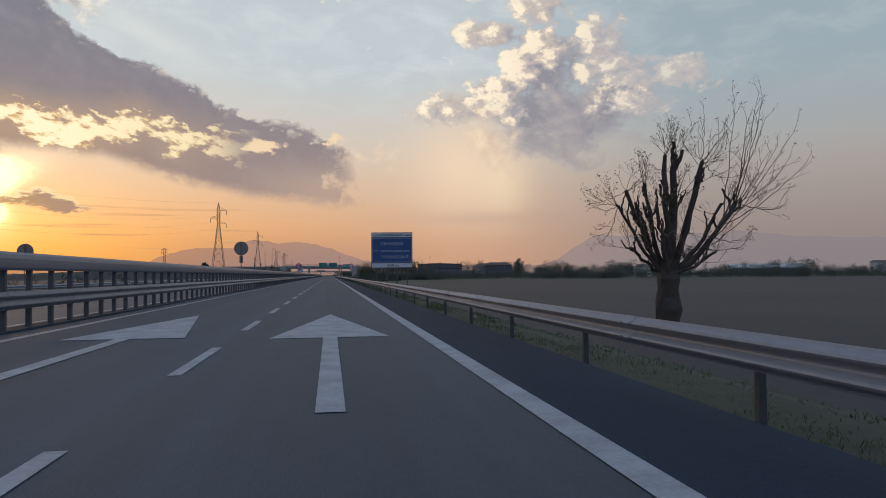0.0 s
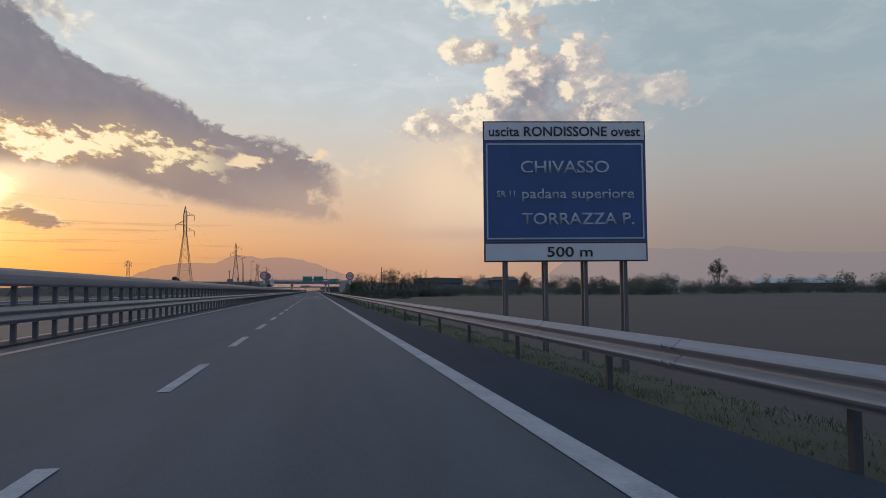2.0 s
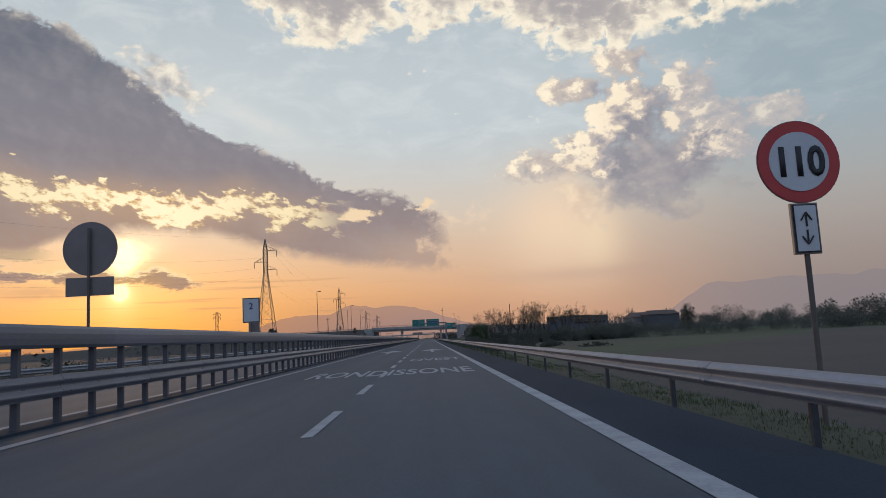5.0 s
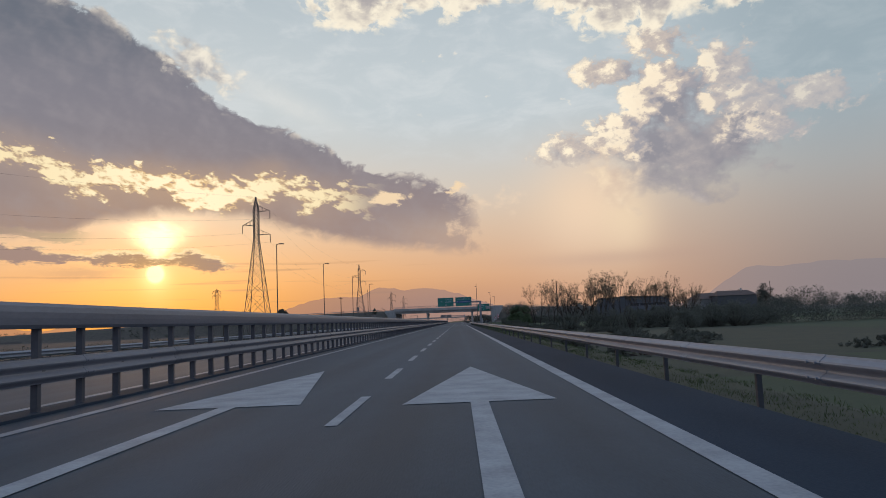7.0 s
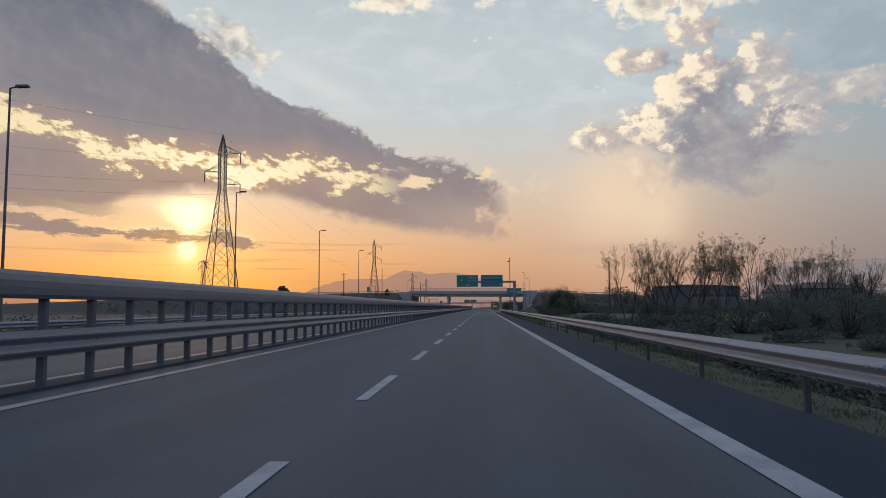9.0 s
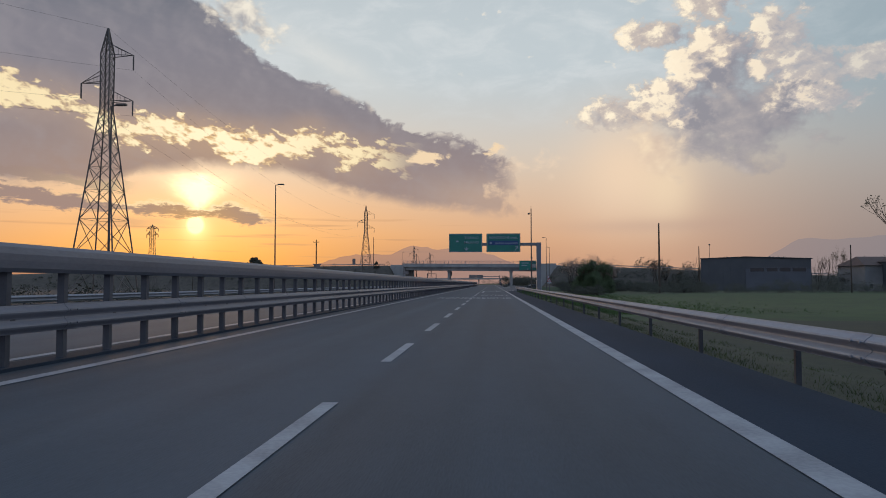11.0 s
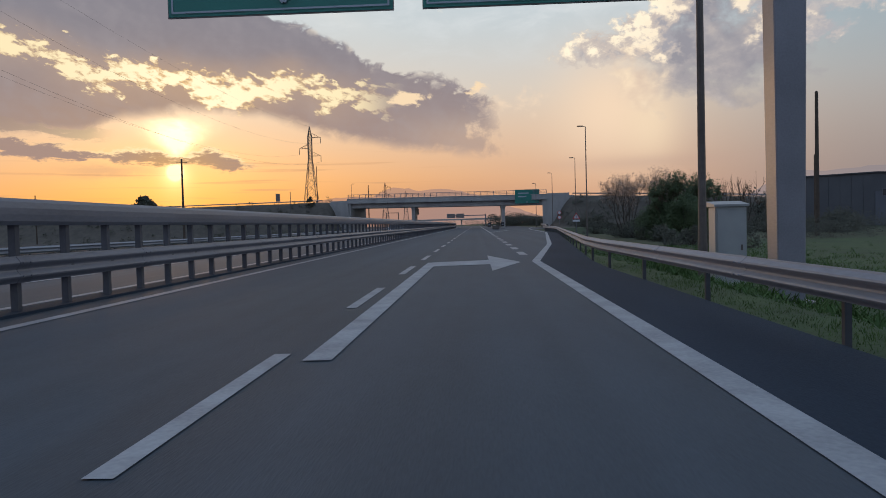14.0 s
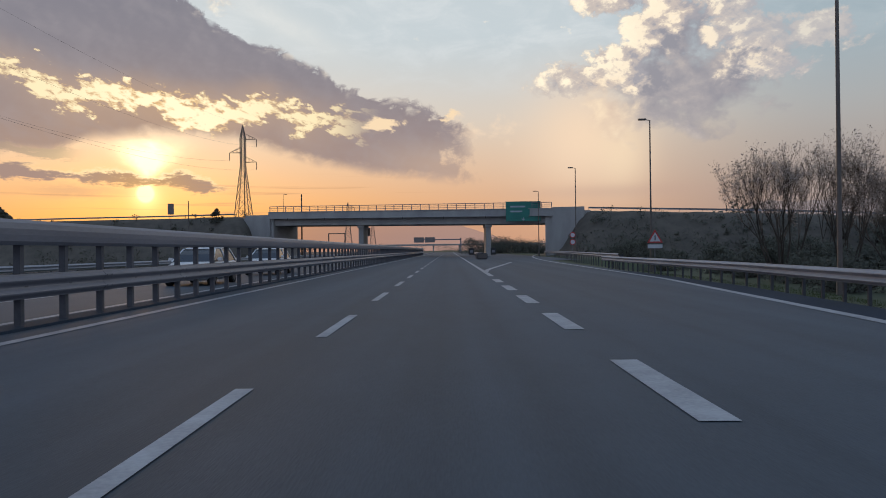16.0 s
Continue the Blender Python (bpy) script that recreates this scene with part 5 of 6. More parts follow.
# the pollarded tree by the first stretch
def pollard(x, y):
    rng = random.Random(7)
    size = 0.727
    m = thing("pollard_tree", pose(x, y, -0.565), "old pollarded tree with cut stubs and long thin new shoots", "tree")
    wood, twigs, leaves, tips = bmesh.new(), bmesh.new(), bmesh.new(), []

    def limb(pts, r0, r1, n=8, kink=0.10):
        """A crooked limb through the points in one piece, thinning towards its cut end."""
        fine_pts = []
        for k in range(len(pts) - 1):
            a, b = Vector(pts[k]), Vector(pts[k + 1])
            for q in range(4):
                fine_pts.append(a.lerp(b, q / 4) + Vector((rng.uniform(-1, 1), rng.uniform(-1, 1), rng.uniform(-0.5, 0.5))) * (kink if k + q else 0.0))
        fine_pts.append(Vector(pts[-1]))
        n_p, u, rings = len(fine_pts) - 1, Vector((1, 0, 0)), []
        for k, p in enumerate(fine_pts):
            d = (fine_pts[min(k + 1, n_p)] - fine_pts[max(k - 1, 0)]).normalized()
            u = (u - d * u.dot(d)).normalized()
            w = d.cross(u)
            r = (r0 + (r1 - r0) * k / n_p) * rng.uniform(0.86, 1.16)
            rings.append([wood.verts.new(p + (u * math.cos(j * math.tau / n) + w * math.sin(j * math.tau / n)) * r * rng.uniform(0.9, 1.1)) for j in range(n)])
        for ra, rb in zip(rings, rings[1:]):
            for j in range(n):
                wood.faces.new((ra[j], ra[(j + 1) % n], rb[(j + 1) % n], rb[j]))
        wood.faces.new(rings[-1])
        return fine_pts

    def shoot(a, b, sag, r=0.032, kids=11):
        """A long thin shoot that bends upwards, with side twigs."""
        a, b = Vector(a), Vector(b)
        prev, steps = a, 9
        for k in range(1, steps + 1):
            t = k / steps
            p = a.lerp(b, t) + Vector((0, 0, -sag * 4 * t * (1 - t))) + Vector((rng.uniform(-1, 1), rng.uniform(-1, 1), rng.uniform(-1, 1))) * 0.05
            tube(twigs, prev, p, r * (1.05 - 0.75 * t), r * (1.0 - 0.75 * t), 4, caps=False)
            if k > 2 and rng.random() < kids / 9:
                d = ((p - prev).normalized() + Vector((rng.uniform(-0.8, 0.8), rng.uniform(-0.8, 0.8), rng.uniform(-0.35, 0.8)))).normalized()
                grow(wood, twigs, rng, p, d, rng.uniform(0.35, 0.75), 0.011, 1, 0.5, tips)
            prev = p
        tips.append((prev, Vector((0, 0, 1))))

    limb(((0, 0, (land(x, y) + 0.565) / size - 0.2), (0.02, 0, 1.3), (0.08, 0, 3.0)), 0.66, 0.50, 14, 0.05)
    # cut ends of the limbs: across, along, up, thickness at the fork
    stubs = ((0.53, 0.0, 8.3, 0.30), (-0.15, -0.3, 8.2, 0.22), (-0.95, 0.3, 6.9, 0.17), (-2.05, 0.0, 6.5, 0.17), (-2.5, -0.1, 5.75, 0.12),
             (-0.75, -0.6, 5.6, 0.14), (-1.7, 0.4, 3.75, 0.11), (-1.3, 0.6, 6.0, 0.14), (2.02, 0.1, 8.0, 0.22), (1.78, -0.3, 7.6, 0.14),
             (3.72, 0.0, 6.05, 0.20), (2.98, 0.1, 5.9, 0.14), (0.95, 0.8, 6.2, 0.14), (2.3, -0.5, 3.5, 0.10))
    ends = []
    for sx, sy, sz, r0 in stubs:
        c = (sx, sy, sz)
        bend = 0.42 if sx < 1.9 or sz > 7 else 0.36
        pts = limb(((sx * 0.08, sy * 0.5, 2.4), (sx * 0.54, sy, 2.4 + (sz - 2.4) * bend), c), r0 * 0.9, r0 * 0.5)
        for _ in range(rng.randint(2, 4)):
            q = rng.choice(pts[4:-1])
            up_to = q + Vector((rng.uniform(-0.55, 0.55) + sx * 0.06, rng.uniform(-0.4, 0.4), rng.uniform(0.5, 1.5)))
            limb((q, q.lerp(up_to, 0.5) + Vector((sx * 0.05, 0, -0.1)), up_to), r0 * 0.42, r0 * 0.30, 6, 0.05)
        ends.append((Vector(c), pts))
        for _ in range(3):
            d = Vector((rng.uniform(-0.7, 0.8) + c[0] * 0.1, rng.uniform(-0.6, 0.6), rng.uniform(0.2, 1.0))).normalized()
            grow(wood, twigs, rng, Vector(c) - Vector((0, 0, 0.1)), d, rng.uniform(0.5, 0.9), 0.018, 2, 0.5, tips)
        for _ in range(5):
            q = rng.choice(pts[3:])
            grow(wood, twigs, rng, q, Vector((rng.uniform(-1, 1), rng.uniform(-1, 1), rng.uniform(0, 0.9))).normalized(), rng.uniform(0.5, 0.9), 0.014, 2, 0.5, tips)
    # live shoots: a broad fan to one side, a few short ones to the other
    fan = ends[10][1]
    for bx, bz, sag in ((5.65, 11.8, 0.3), (5.1, 11.2, 0.3), (4.6, 10.2, 0.2), (3.75, 10.9, 0.2), (6.5, 9.4, 0.35), (6.2, 8.9, 0.3), (7.25, 8.35, 0.5), (6.9, 7.9, 0.4), (5.9, 7.2, 0.3), (5.6, 6.5, 0.3), (5.4, 5.7, 0.3), (4.9, 4.3, 0.25), (4.4, 3.9, 0.2), (5.9, 10.3, 0.3), (5.3, 8.4, 0.3), (4.4, 9.0, 0.2)):
        a = rng.choice(fan[4:])
        shoot(a, (bx, rng.uniform(-1.2, 1.2), bz), sag)
    for k, bx, bz in ((8, 2.1, 10.2), (8, 3.3, 9.8), (8, 2.8, 9.4), (9, 3.6, 9.0), (0, 0.8, 9.6), (0, 1.6, 9.9), (1, -0.4, 9.0), (1, 0.2, 9.2), (3, -3.2, 6.0), (4, -3.7, 5.5), (4, -3.5, 6.1), (2, -1.1, 7.6), (4, -2.8, 4.4), (12, 2.4, 8.6), (12, 3.0, 7.6), (8, 3.2, 7.2)):
        shoot(ends[k][0], (bx, rng.uniform(-0.8, 0.8), bz), 0.12, 0.022, 6)
    for p, d in tips:
        leaf_quads(leaves, rng, p, 2, 0.16, 0.045)
    for b in (wood, twigs, leaves):
        for v in b.verts:
            v.co *= size
    part("trunk", wood, BARK, m)
    tagged(part("new_growth", twigs, TWIG, m), kind="stuff")
    tagged(part("foliage", leaves, BUD, m), kind="stuff")


pollard(11.8, 24.0)

# the copse of bare trees on the verge bank
for i, (x, y, h) in enumerate(((14.4, 344.0, 9.0), (17.2, 346.0, 9.7), (20.2, 350.0, 9.4))):
    bare_tree(x, y, h, 20 + i, stems=2, depth=4, buds=4, trunk=0.10, lean=0.4, bud_size=0.055, fork=0.62, taper=0.895, up=0.10, reach=3.4)
for i, (x, y, h) in enumerate(((23.5, 364.0, 9.4), (27.5, 366.0, 11.4), (30.7, 366.0, 12.4), (34.5, 368.0, 11.6), (40.0, 366.0, 10.4), (43.7, 367.0, 11.0), (49.0, 368.0, 8.5))):
    bare_tree(x, y, h, 40 + i, stems=4, depth=4, buds=5, trunk=0.15, lean=0.7, bud_size=0.065, fork=0.52, taper=0.89, up=0.06, reach=6.0)
for x, y, h, seed in ((22.3, 528.0, 9.7, 63), (27.2, 528.5, 10.6, 61), (32.6, 532.0, 10.2, 62)):
    bare_tree(x, y, h, seed, stems=6, depth=5, buds=2, bud_size=0.06, label="wide budding tree with pale blossom beside the exit ramp", lean=0.75, up=0.06, taper=0.89, trunk=0.12, fork=0.50, bloom=BLOSSOM, reach=5.2)
TREE_LABEL = "dense green tree just in leaf beside the exit ramp"
for x, y, h, seed in ((23.1, 505.4, 8.3, 74), (26.8, 506.0, 8.3, 76)):
    bare_tree(x, y, h, seed, stems=5, depth=5, buds=4, bud_size=0.08, label=TREE_LABEL, name="leafy_tree", group="leafy trees", lean=0.6, up=0.08, taper=0.89, trunk=0.13, fork=0.5, bloom=LEAF, reach=3.3)
for k, (x, y, rx, ry, h) in enumerate(((21.8, 506.4, 3.3, 3.2, 4.5), (24.6, 503.6, 3.4, 2.8, 4.9), (27.6, 506.6, 2.8, 3.0, 4.2))):
    leafy(x, y, rx, ry, h, 71 + k, LEAF, "dense green undergrowth beneath the leafy trees", clumps=300, per=70, size=0.085, skirt=0.0, knee=0.45)
# shrubs along the verge in front of the copse and up the bank
rng = random.Random(3)
for i in range(46):
    x = rng.uniform(9.5, 52)
    y = rng.uniform(318, 348 if x < 18 else 368)
    leafy(x, y, rng.uniform(2.4, 3.8), rng.uniform(2.6, 4.0), (rng.uniform(1.0, 1.7) if x < 20 else rng.uniform(2.3, 3.6)), 600 + i, SHRUB, "dark tangled roadside shrub", clumps=80, per=40, size=0.09, skirt=0.0)
for i in range(34):
    y = 250 + i * 2.7
    x = rng.uniform(7.5, 12) if i % 2 else rng.uniform(10, 24)
    leafy(x, y, rng.uniform(2.2, 3.4), rng.uniform(2.6, 3.8), rng.uniform(0.6, 1.1), 700 + i, SHRUB, "low dark tangled roadside shrub", clumps=80, per=36, size=0.07, skirt=0.0)
for i in range(12):
    y = 478 + i * 9.5
    x = rail_x(y) + rng.uniform(10, 16)
    leafy(x, y, rng.uniform(2.0, 3.6), rng.uniform(2.4, 4.0), rng.uniform(1.4, 2.4), 140 + i, SHRUB, "dark tangled roadside shrub", clumps=70, per=40, size=0.09, skirt=0.0)
for i in range(26):
    x, y = rng.uniform(24, 60), rng.uniform(522, 598)
    leafy(x, y, rng.uniform(2.4, 4.2), rng.uniform(2.4, 4.0), rng.uniform(1.8, 3.4), 340 + i, SHRUB, "dark tangled roadside shrub", clumps=70, per=34, size=0.13, skirt=0.0)


def scrub(x0, x1, n, seed):
    """Low growth that covers the slope of the bank."""
    rng = random.Random(seed)
    leaves = bmesh.new()
    for i in range(n):
        x = rng.uniform(x0, x1)
        y = bridge_y(max(-60, min(60, x))) + rng.uniform(-15.5, -1.0)
        h = rng.uniform(0.5, 1.7)
        leaf_quads(leaves, rng, Vector((x, y, land(x, y) + h * 0.35)), 30, h, 0.2)
    tagged(part("bank_scrub", leaves, SHRUB), "dark scrub covering the slope of the bank", "scrub", kind="stuff")


scrub(22, 130, 420, 11)
scrub(-48, -200, 160, 12)


def hedge_row(p, q, n, h0, h1, seed, name="hedgerow", label="far dark hedgerow and small trees along the field", per=9, leaf=0.095):
    """A far belt of trees and bushes as one object."""
    rng = random.Random(seed)
    leaves = bmesh.new()
    for i in range(n):
        t = rng.random()
        x, y = p[0] + (q[0] - p[0]) * t + rng.uniform(-6, 6), p[1] + (q[1] - p[1]) * t + rng.uniform(-6, 6)
        h = rng.uniform(h0, h1) * (0.7 + 0.6 * abs(noise.noise(Vector((t * 23.0, seed, 0)))))
        z = land(x, y)
        for k in range(6):
            c = Vector((x + rng.uniform(-1, 1) * h * 0.5, y + rng.uniform(-1, 1) * h * 0.5, z + h * rng.uniform(0.1, 0.92)))
            leaf_quads(leaves, rng, c, per, h * 0.34, h * leaf)
    tagged(part(name, leaves, SHRUB), label, "hedge", kind="stuff")


hedge_row((40, 330), (120, 322), 300, 2.6, 5.0, 1, per=34, leaf=0.035)
hedge_row((110, 322), (320, 305), 620, 3.0, 6.5, 2, per=34, leaf=0.035)
hedge_row((100, 326), (420, 300), 60, 5.0, 8.5, 31, per=110, leaf=0.04)
hedge_row((130, 420), (520, 380), 34, 8.0, 12.0, 33, per=150, leaf=0.035)
hedge_row((60, 640), (300, 640), 60, 9.0, 15.0, 35, per=90, leaf=0.04)
hedge_row((320, 305), (620, 270), 560, 4.0, 8.0, 8, per=30, leaf=0.04)
hedge_row((34, 500), (125, 535), 230, 1.6, 3.4, 9, per=60, leaf=0.03)
hedge_row((60, 590), (420, 520), 300, 4.0, 9.0, 3, per=20, leaf=0.05)
hedge_row((-60, 700), (-700, 760), 260, 4.0, 9.0, 4, per=20, leaf=0.05)
hedge_row((-30, 200), (-420, 420), 120, 2.0, 4.0, 6, label="far low bushes beyond the other carriageway")
hedge_row((-37, -40), (-39, 640), 620, 1.5, 2.3, 16, label="low dark bushes along the far verge", per=34, leaf=0.04)
hedge_row((200, 1100), (-600, 1200), 300, 5.0, 10.0, 5, per=24, leaf=0.035)
hedge_row((8, 700), (44, 706), 170, 4.4, 5.4, 41, label="dark hedge beyond the overpass", per=34, leaf=0.04)
hedge_row((400, 500), (1200, 700), 340, 6.0, 12.0, 7, per=20, leaf=0.05)
leafy(264.9, 502.0, 7.5, 7.5, 20.5, 305, SHRUB, "tall lone tree over the far hedge", "lone_tree", clumps=46, per=60, size=0.34, group="far trees", skirt=0.5)
leafy(153.0, 574.0, 7.5, 6.0, 13.6, 308, SHRUB, "round dark tree beside a farmhouse", "lone_tree", clumps=80, per=40, size=0.35, group="far trees", skirt=0.1)
leafy(-107.6, 648.0, 4.6, 4.2, 4.4, 306, SHRUB, "round dark tree beyond the bank", "lone_tree", clumps=70, per=40, size=0.35, group="far trees", skirt=0.1)
for i, (x, y, h) in enumerate(((52, 560, 11), (58, 590, 11), (72, 588, 12), (112, 585, 12), (118, 590, 12))):
    bare_tree(x, y, h, 400 + i, stems=3, depth=3, buds=1, trunk=0.12, group="far trees")


def weeds(y0, y1, n, seed):
    """Rough grass right behind the guardrail."""
    rng = random.Random(seed)
    blades = bmesh.new()
    for i in range(n):
        y = y0 + (y1 - y0) * i / n + rng.uniform(-0.2, 0.2)
        x = rail_x(y) + 0.22 + abs(rng.gauss(0, 0.7))
        h = rng.uniform(0.03, 0.10) * (0.8 + 0.7 * noise.noise(Vector((y * 0.2, x, 0))))
        z = land(x, y) - 0.06
        for k in range(12):
            a = rng.uniform(0, math.tau)
            w = Vector((math.cos(a), math.sin(a), 0)) * 0.006
            p = Vector((x + rng.uniform(-0.2, 0.2), y + rng.uniform(-0.2, 0.2), z))
            tip = p + Vector((rng.uniform(-0.05, 0.05), rng.uniform(-0.05, 0.05), h * rng.uniform(0.7, 1.3)))
            blades.faces.new([blades.verts.new(q) for q in (p - w, p + w, p.lerp(tip, 0.6) + w * 0.8, tip)])
    tagged(part("verge_grass", blades, LUSH if 350 < y0 < 450 else BLADE), "rough grass growing behind the guardrail", "grass", kind="stuff")


def meadow(n, seed):
    """Tufts of lush grass on the verge before the exit."""
    rng = random.Random(seed)
    blades = bmesh.new()
    for i in range(n):
        y = rng.uniform(384, 486)
        x = rail_x(y) + 1.4 + abs(rng.gauss(0, 7.0))
        z = land(x, y) - 0.05
        h = rng.uniform(0.08, 0.22) * (1.0 + 0.9 * noise.noise(Vector((x * 0.35, y * 0.35, 1.0))))
        for k in range(4):
            a = rng.uniform(0, math.tau)
            w = Vector((math.cos(a), math.sin(a), 0)) * 0.02
            p = Vector((x + rng.uniform(-0.2, 0.2), y + rng.uniform(-0.2, 0.2), z))
            tip = p + Vector((rng.uniform(-0.2, 0.2), rng.uniform(-0.2, 0.2), h * rng.uniform(0.7, 1.3)))
            blades.faces.new([blades.verts.new(q) for q in (p - w, p + w, p.lerp(tip, 0.6) + w * 0.8, tip)])
    tagged(part("meadow_grass", blades, LUSH), "tufts of lush spring grass on the verge", "grass", kind="stuff")


meadow(14000, 77)
for k in range(9):
    weeds(-20.0 + 60.0 * k, 40.0 + 60.0 * k, 1800, 900 + k)


# ---------------------------------------------------------------- buildings
def window(parent, x, z, w, h, y, rim=None):
    fr = part("window", block(x - w / 2 - 0.08, x + w / 2 + 0.08, y - 0.06, y, z - 0.08, z + h + 0.08), rim or WALL, parent)
    part("pane", block(x - w / 2, x + w / 2, y - 0.075, y - 0.062, z, z + h), GLASS, fr)


def house(x, y, w, d, h, turn=0.0, label="far low farmhouse with a pitched tiled roof", rise=1.6, mat=None, cover=None):
    z = land(x, y)
    m = thing("farmhouse", pose(x, y, z - 0.1, 0, 0, turn), label, "house", "farmhouses")
    part("wall", block(-w / 2, w / 2, -d / 2, d / 2, 0, h), mat or WALL, m)
    bm = bmesh.new()
    e = 0.6
    v = [bm.verts.new(p) for p in ((-w / 2 - e, -d / 2 - e, h), (w / 2 + e, -d / 2 - e, h), (w / 2 + e, d / 2 + e, h), (-w / 2 - e, d / 2 + e, h), (-w / 2 + 2, 0, h + rise), (w / 2 - 2, 0, h + rise))]
    for f in ((0, 1, 5, 4), (1, 2, 5), (2, 3, 4, 5), (3, 0, 4), (0, 3, 2, 1)):
        bm.faces.new([v[i] for i in f])
    roof = part("roof", bm, cover or ROOF, m)
    part("chimney", block(w * 0.2, w * 0.2 + 0.7, -0.35, 0.35, h + rise * 0.5, h + rise + 0.9), WALL, roof)
    n = max(2, int(w / 4))
    for k in range(n):
        window(m, -w / 2 + w * (k + 0.5) / n, 1.0, 1.1, 1.3, -d / 2)
    return m


# The pale roof paints in its sky reflection, the dark walls paint in shade.
house(350.0, 538.0, 62.0, 14.0, 5.4, -18, "long farm building, shallow roof painted pale for sky sheen, walls darkened for shade", rise=3.6, mat=SHED_WALL, cover=WALL)
house(440.0, 520.0, 16.0, 11.0, 9.5, -35, "far two-storey farmhouse among trees")
house(133.0, 563.0, 19.0, 10.0, 9.2, 4, "dark-roofed farmhouse beyond the field", rise=2.4, mat=SHED_WALL)
house(-160.0, 760.0, 18.0, 10.0, 6.0, 10)
house(213.0, 470.0, 9.0, 8.0, 6.6, 8, "small white-walled house among the far trees", rise=1.8)

shed = thing("industrial_shed", pose(87.7, 575.0, land(87.7, 575)), "large dark grey industrial shed with a shallow gable", "warehouse")
hh = 9.75 - land(87.7, 575)
RIDGE, HALF = -3.2, 18.0
bm = bmesh.new()
for yy, left in ((0.0, -HALF), (9.0, 4.0 - HALF)):
    for p in ((left, 0.0), (HALF, 0.0), (HALF, hh - 0.3), (RIDGE, hh + 0.3), (left, hh - 0.3)):
        bm.verts.new((p[0], yy, p[1]))
v = list(bm.verts)
bm.faces.new(v[:5])
bm.faces.new(v[5:][::-1])
for k in range(5):
    bm.faces.new((v[k], v[5 + k], v[5 + (k + 1) % 5], v[(k + 1) % 5]))
bmesh.ops.recalc_face_normals(bm, faces=bm.faces[:])
part("wall", bm, SHED_WALL, shed)
for x0, x1, z0, z1 in ((-HALF - 0.3, RIDGE, hh - 0.3, hh + 0.32), (RIDGE, HALF + 0.3, hh + 0.32, hh - 0.3)):
    xb = max(x0, 4.0 - HALF)
    part("roof_edge", slab(((x0, -0.35, z0), (x1, -0.35, z1), (x1, 9.3, z1), (xb, 9.3, z0)), 0.26), DARK_GREY, shed, "dark metal roof edge")
front = part("office_front", block(-3.4, HALF - 0.2, -0.14, 0.0, 0, 6.0 - land(87.7, 575)), FRONT, shed, "paler blue-grey front under a dark window band")
zb = 5.1 - land(87.7, 575)
for k, (wx, ww) in enumerate(((0.4, 4.6), (5.2, 3.6), (9.4, 3.6), (14.0, 4.4))):
    window(front, wx, zb, ww, 1.35, -0.14, STEEL)
for k in range(6):
    part("wall_panel", block(-17.8 + k * 2.4, -15.5 + k * 2.4, -0.06, -0.004, 0.0, hh - 0.5), SHED_WALL, shed)
zm = land(85.4, 618.0)
mast = thing("thin_mast", pose(85.4, 618.0, zm), "thin lamp pole behind the shed's corner", "mast")
part("pole", bar((0, 0, -0.2), (0, 0, 16.3 - zm), 0.10, 0.07), DARK_STEEL, mast)
part("lamp_head", block(-0.3, 0.3, -0.2, 0.2, 16.2 - zm, 16.7 - zm, bevel=0.05), DARK_STEEL, mast)
for i, (x, y, h) in enumerate(((66.5, 592.0, 5.6), (62.5, 594.0, 4.4), (126.0, 600.0, 11.5))):
    bare_tree(x, y, h, 430 + i, stems=5, depth=4, buds=3, trunk=0.10, lean=1.0, fork=0.6, taper=0.89, up=0.2, group="far trees")
house(128.5, 573.0, 24.0, 14.0, 8.2, 8, "dull plastered block with a dark pitched roof", rise=3.0, mat=DULL)

# farther overpass and gantries seen under the bridge
far = thing("far_overpass", pose(-90, 1205, 0, 0, 0, -3), "far concrete overpass beyond the first bridge", "bridge")
part("deck", block(0, 190, 0, 9, 5.9, 7.5), CONCRETE, far)
for x in (40, 74, 100, 135):
    part("pier", bar((x, 4, -1), (x, 4, 6.0), 0.7, n=12), CONCRETE, far)
fg = thing("far_gantry", pose(4.5, 760.0, 0), "far dark sign gantry over the carriageway", "sign gantry")
part("column", block(-0.25, 0.25, -0.2, 0.2, -0.3, 6.0), STEEL, fg)
part("cantilever_beam", block(-18.3, 0.25, -0.2, 0.2, 5.2, 5.6), STEEL, fg)
for x in (-16.3, -12.0):
    part("sign_panel", block(x - 1.95, x + 1.95, -0.35, -0.22, 4.3, 6.35), SIGN_BACK, fg)
og = thing("opposite_gantry", pose(-27.5, 655.0, 0), "dark empty sign frame of the other carriageway", "sign gantry")
for x in (-2.0, 2.0):
    part("leg", block(x - 0.12, x + 0.12, -0.12, 0.12, land(-27.5, 655) - 0.2, 5.7), DARK_STEEL, og)
for z in (3.05, 5.6):
    part("cross_bar", block(-1.88, 1.88, -0.1, 0.1, z - 0.1, z + 0.1), DARK_STEEL, og)
bsn = thing("turned_sign", pose(-18.1, 636.0, 0), "rectangular sign seen from its dark back under the overpass", "road sign", "signs turned away")
part("pole", bar((0, 0.05, -0.1), (0, 0.05, 6.0), 0.06), DARK_STEEL, bsn)
part("plate", block(-0.9, 0.9, -0.06, 0.0, 4.5, 6.3), SIGN_BACK, bsn)
pst = thing("marker_post", pose(-54.8, 630.0, land(-54.8, 630)), "dark slim post on the bank of the crossing road", "post")
part("shaft", bar((0, 0, -0.3), (0, 0, 12.2 - land(-54.8, 630)), 0.11, 0.09), DARK_STEEL, pst)
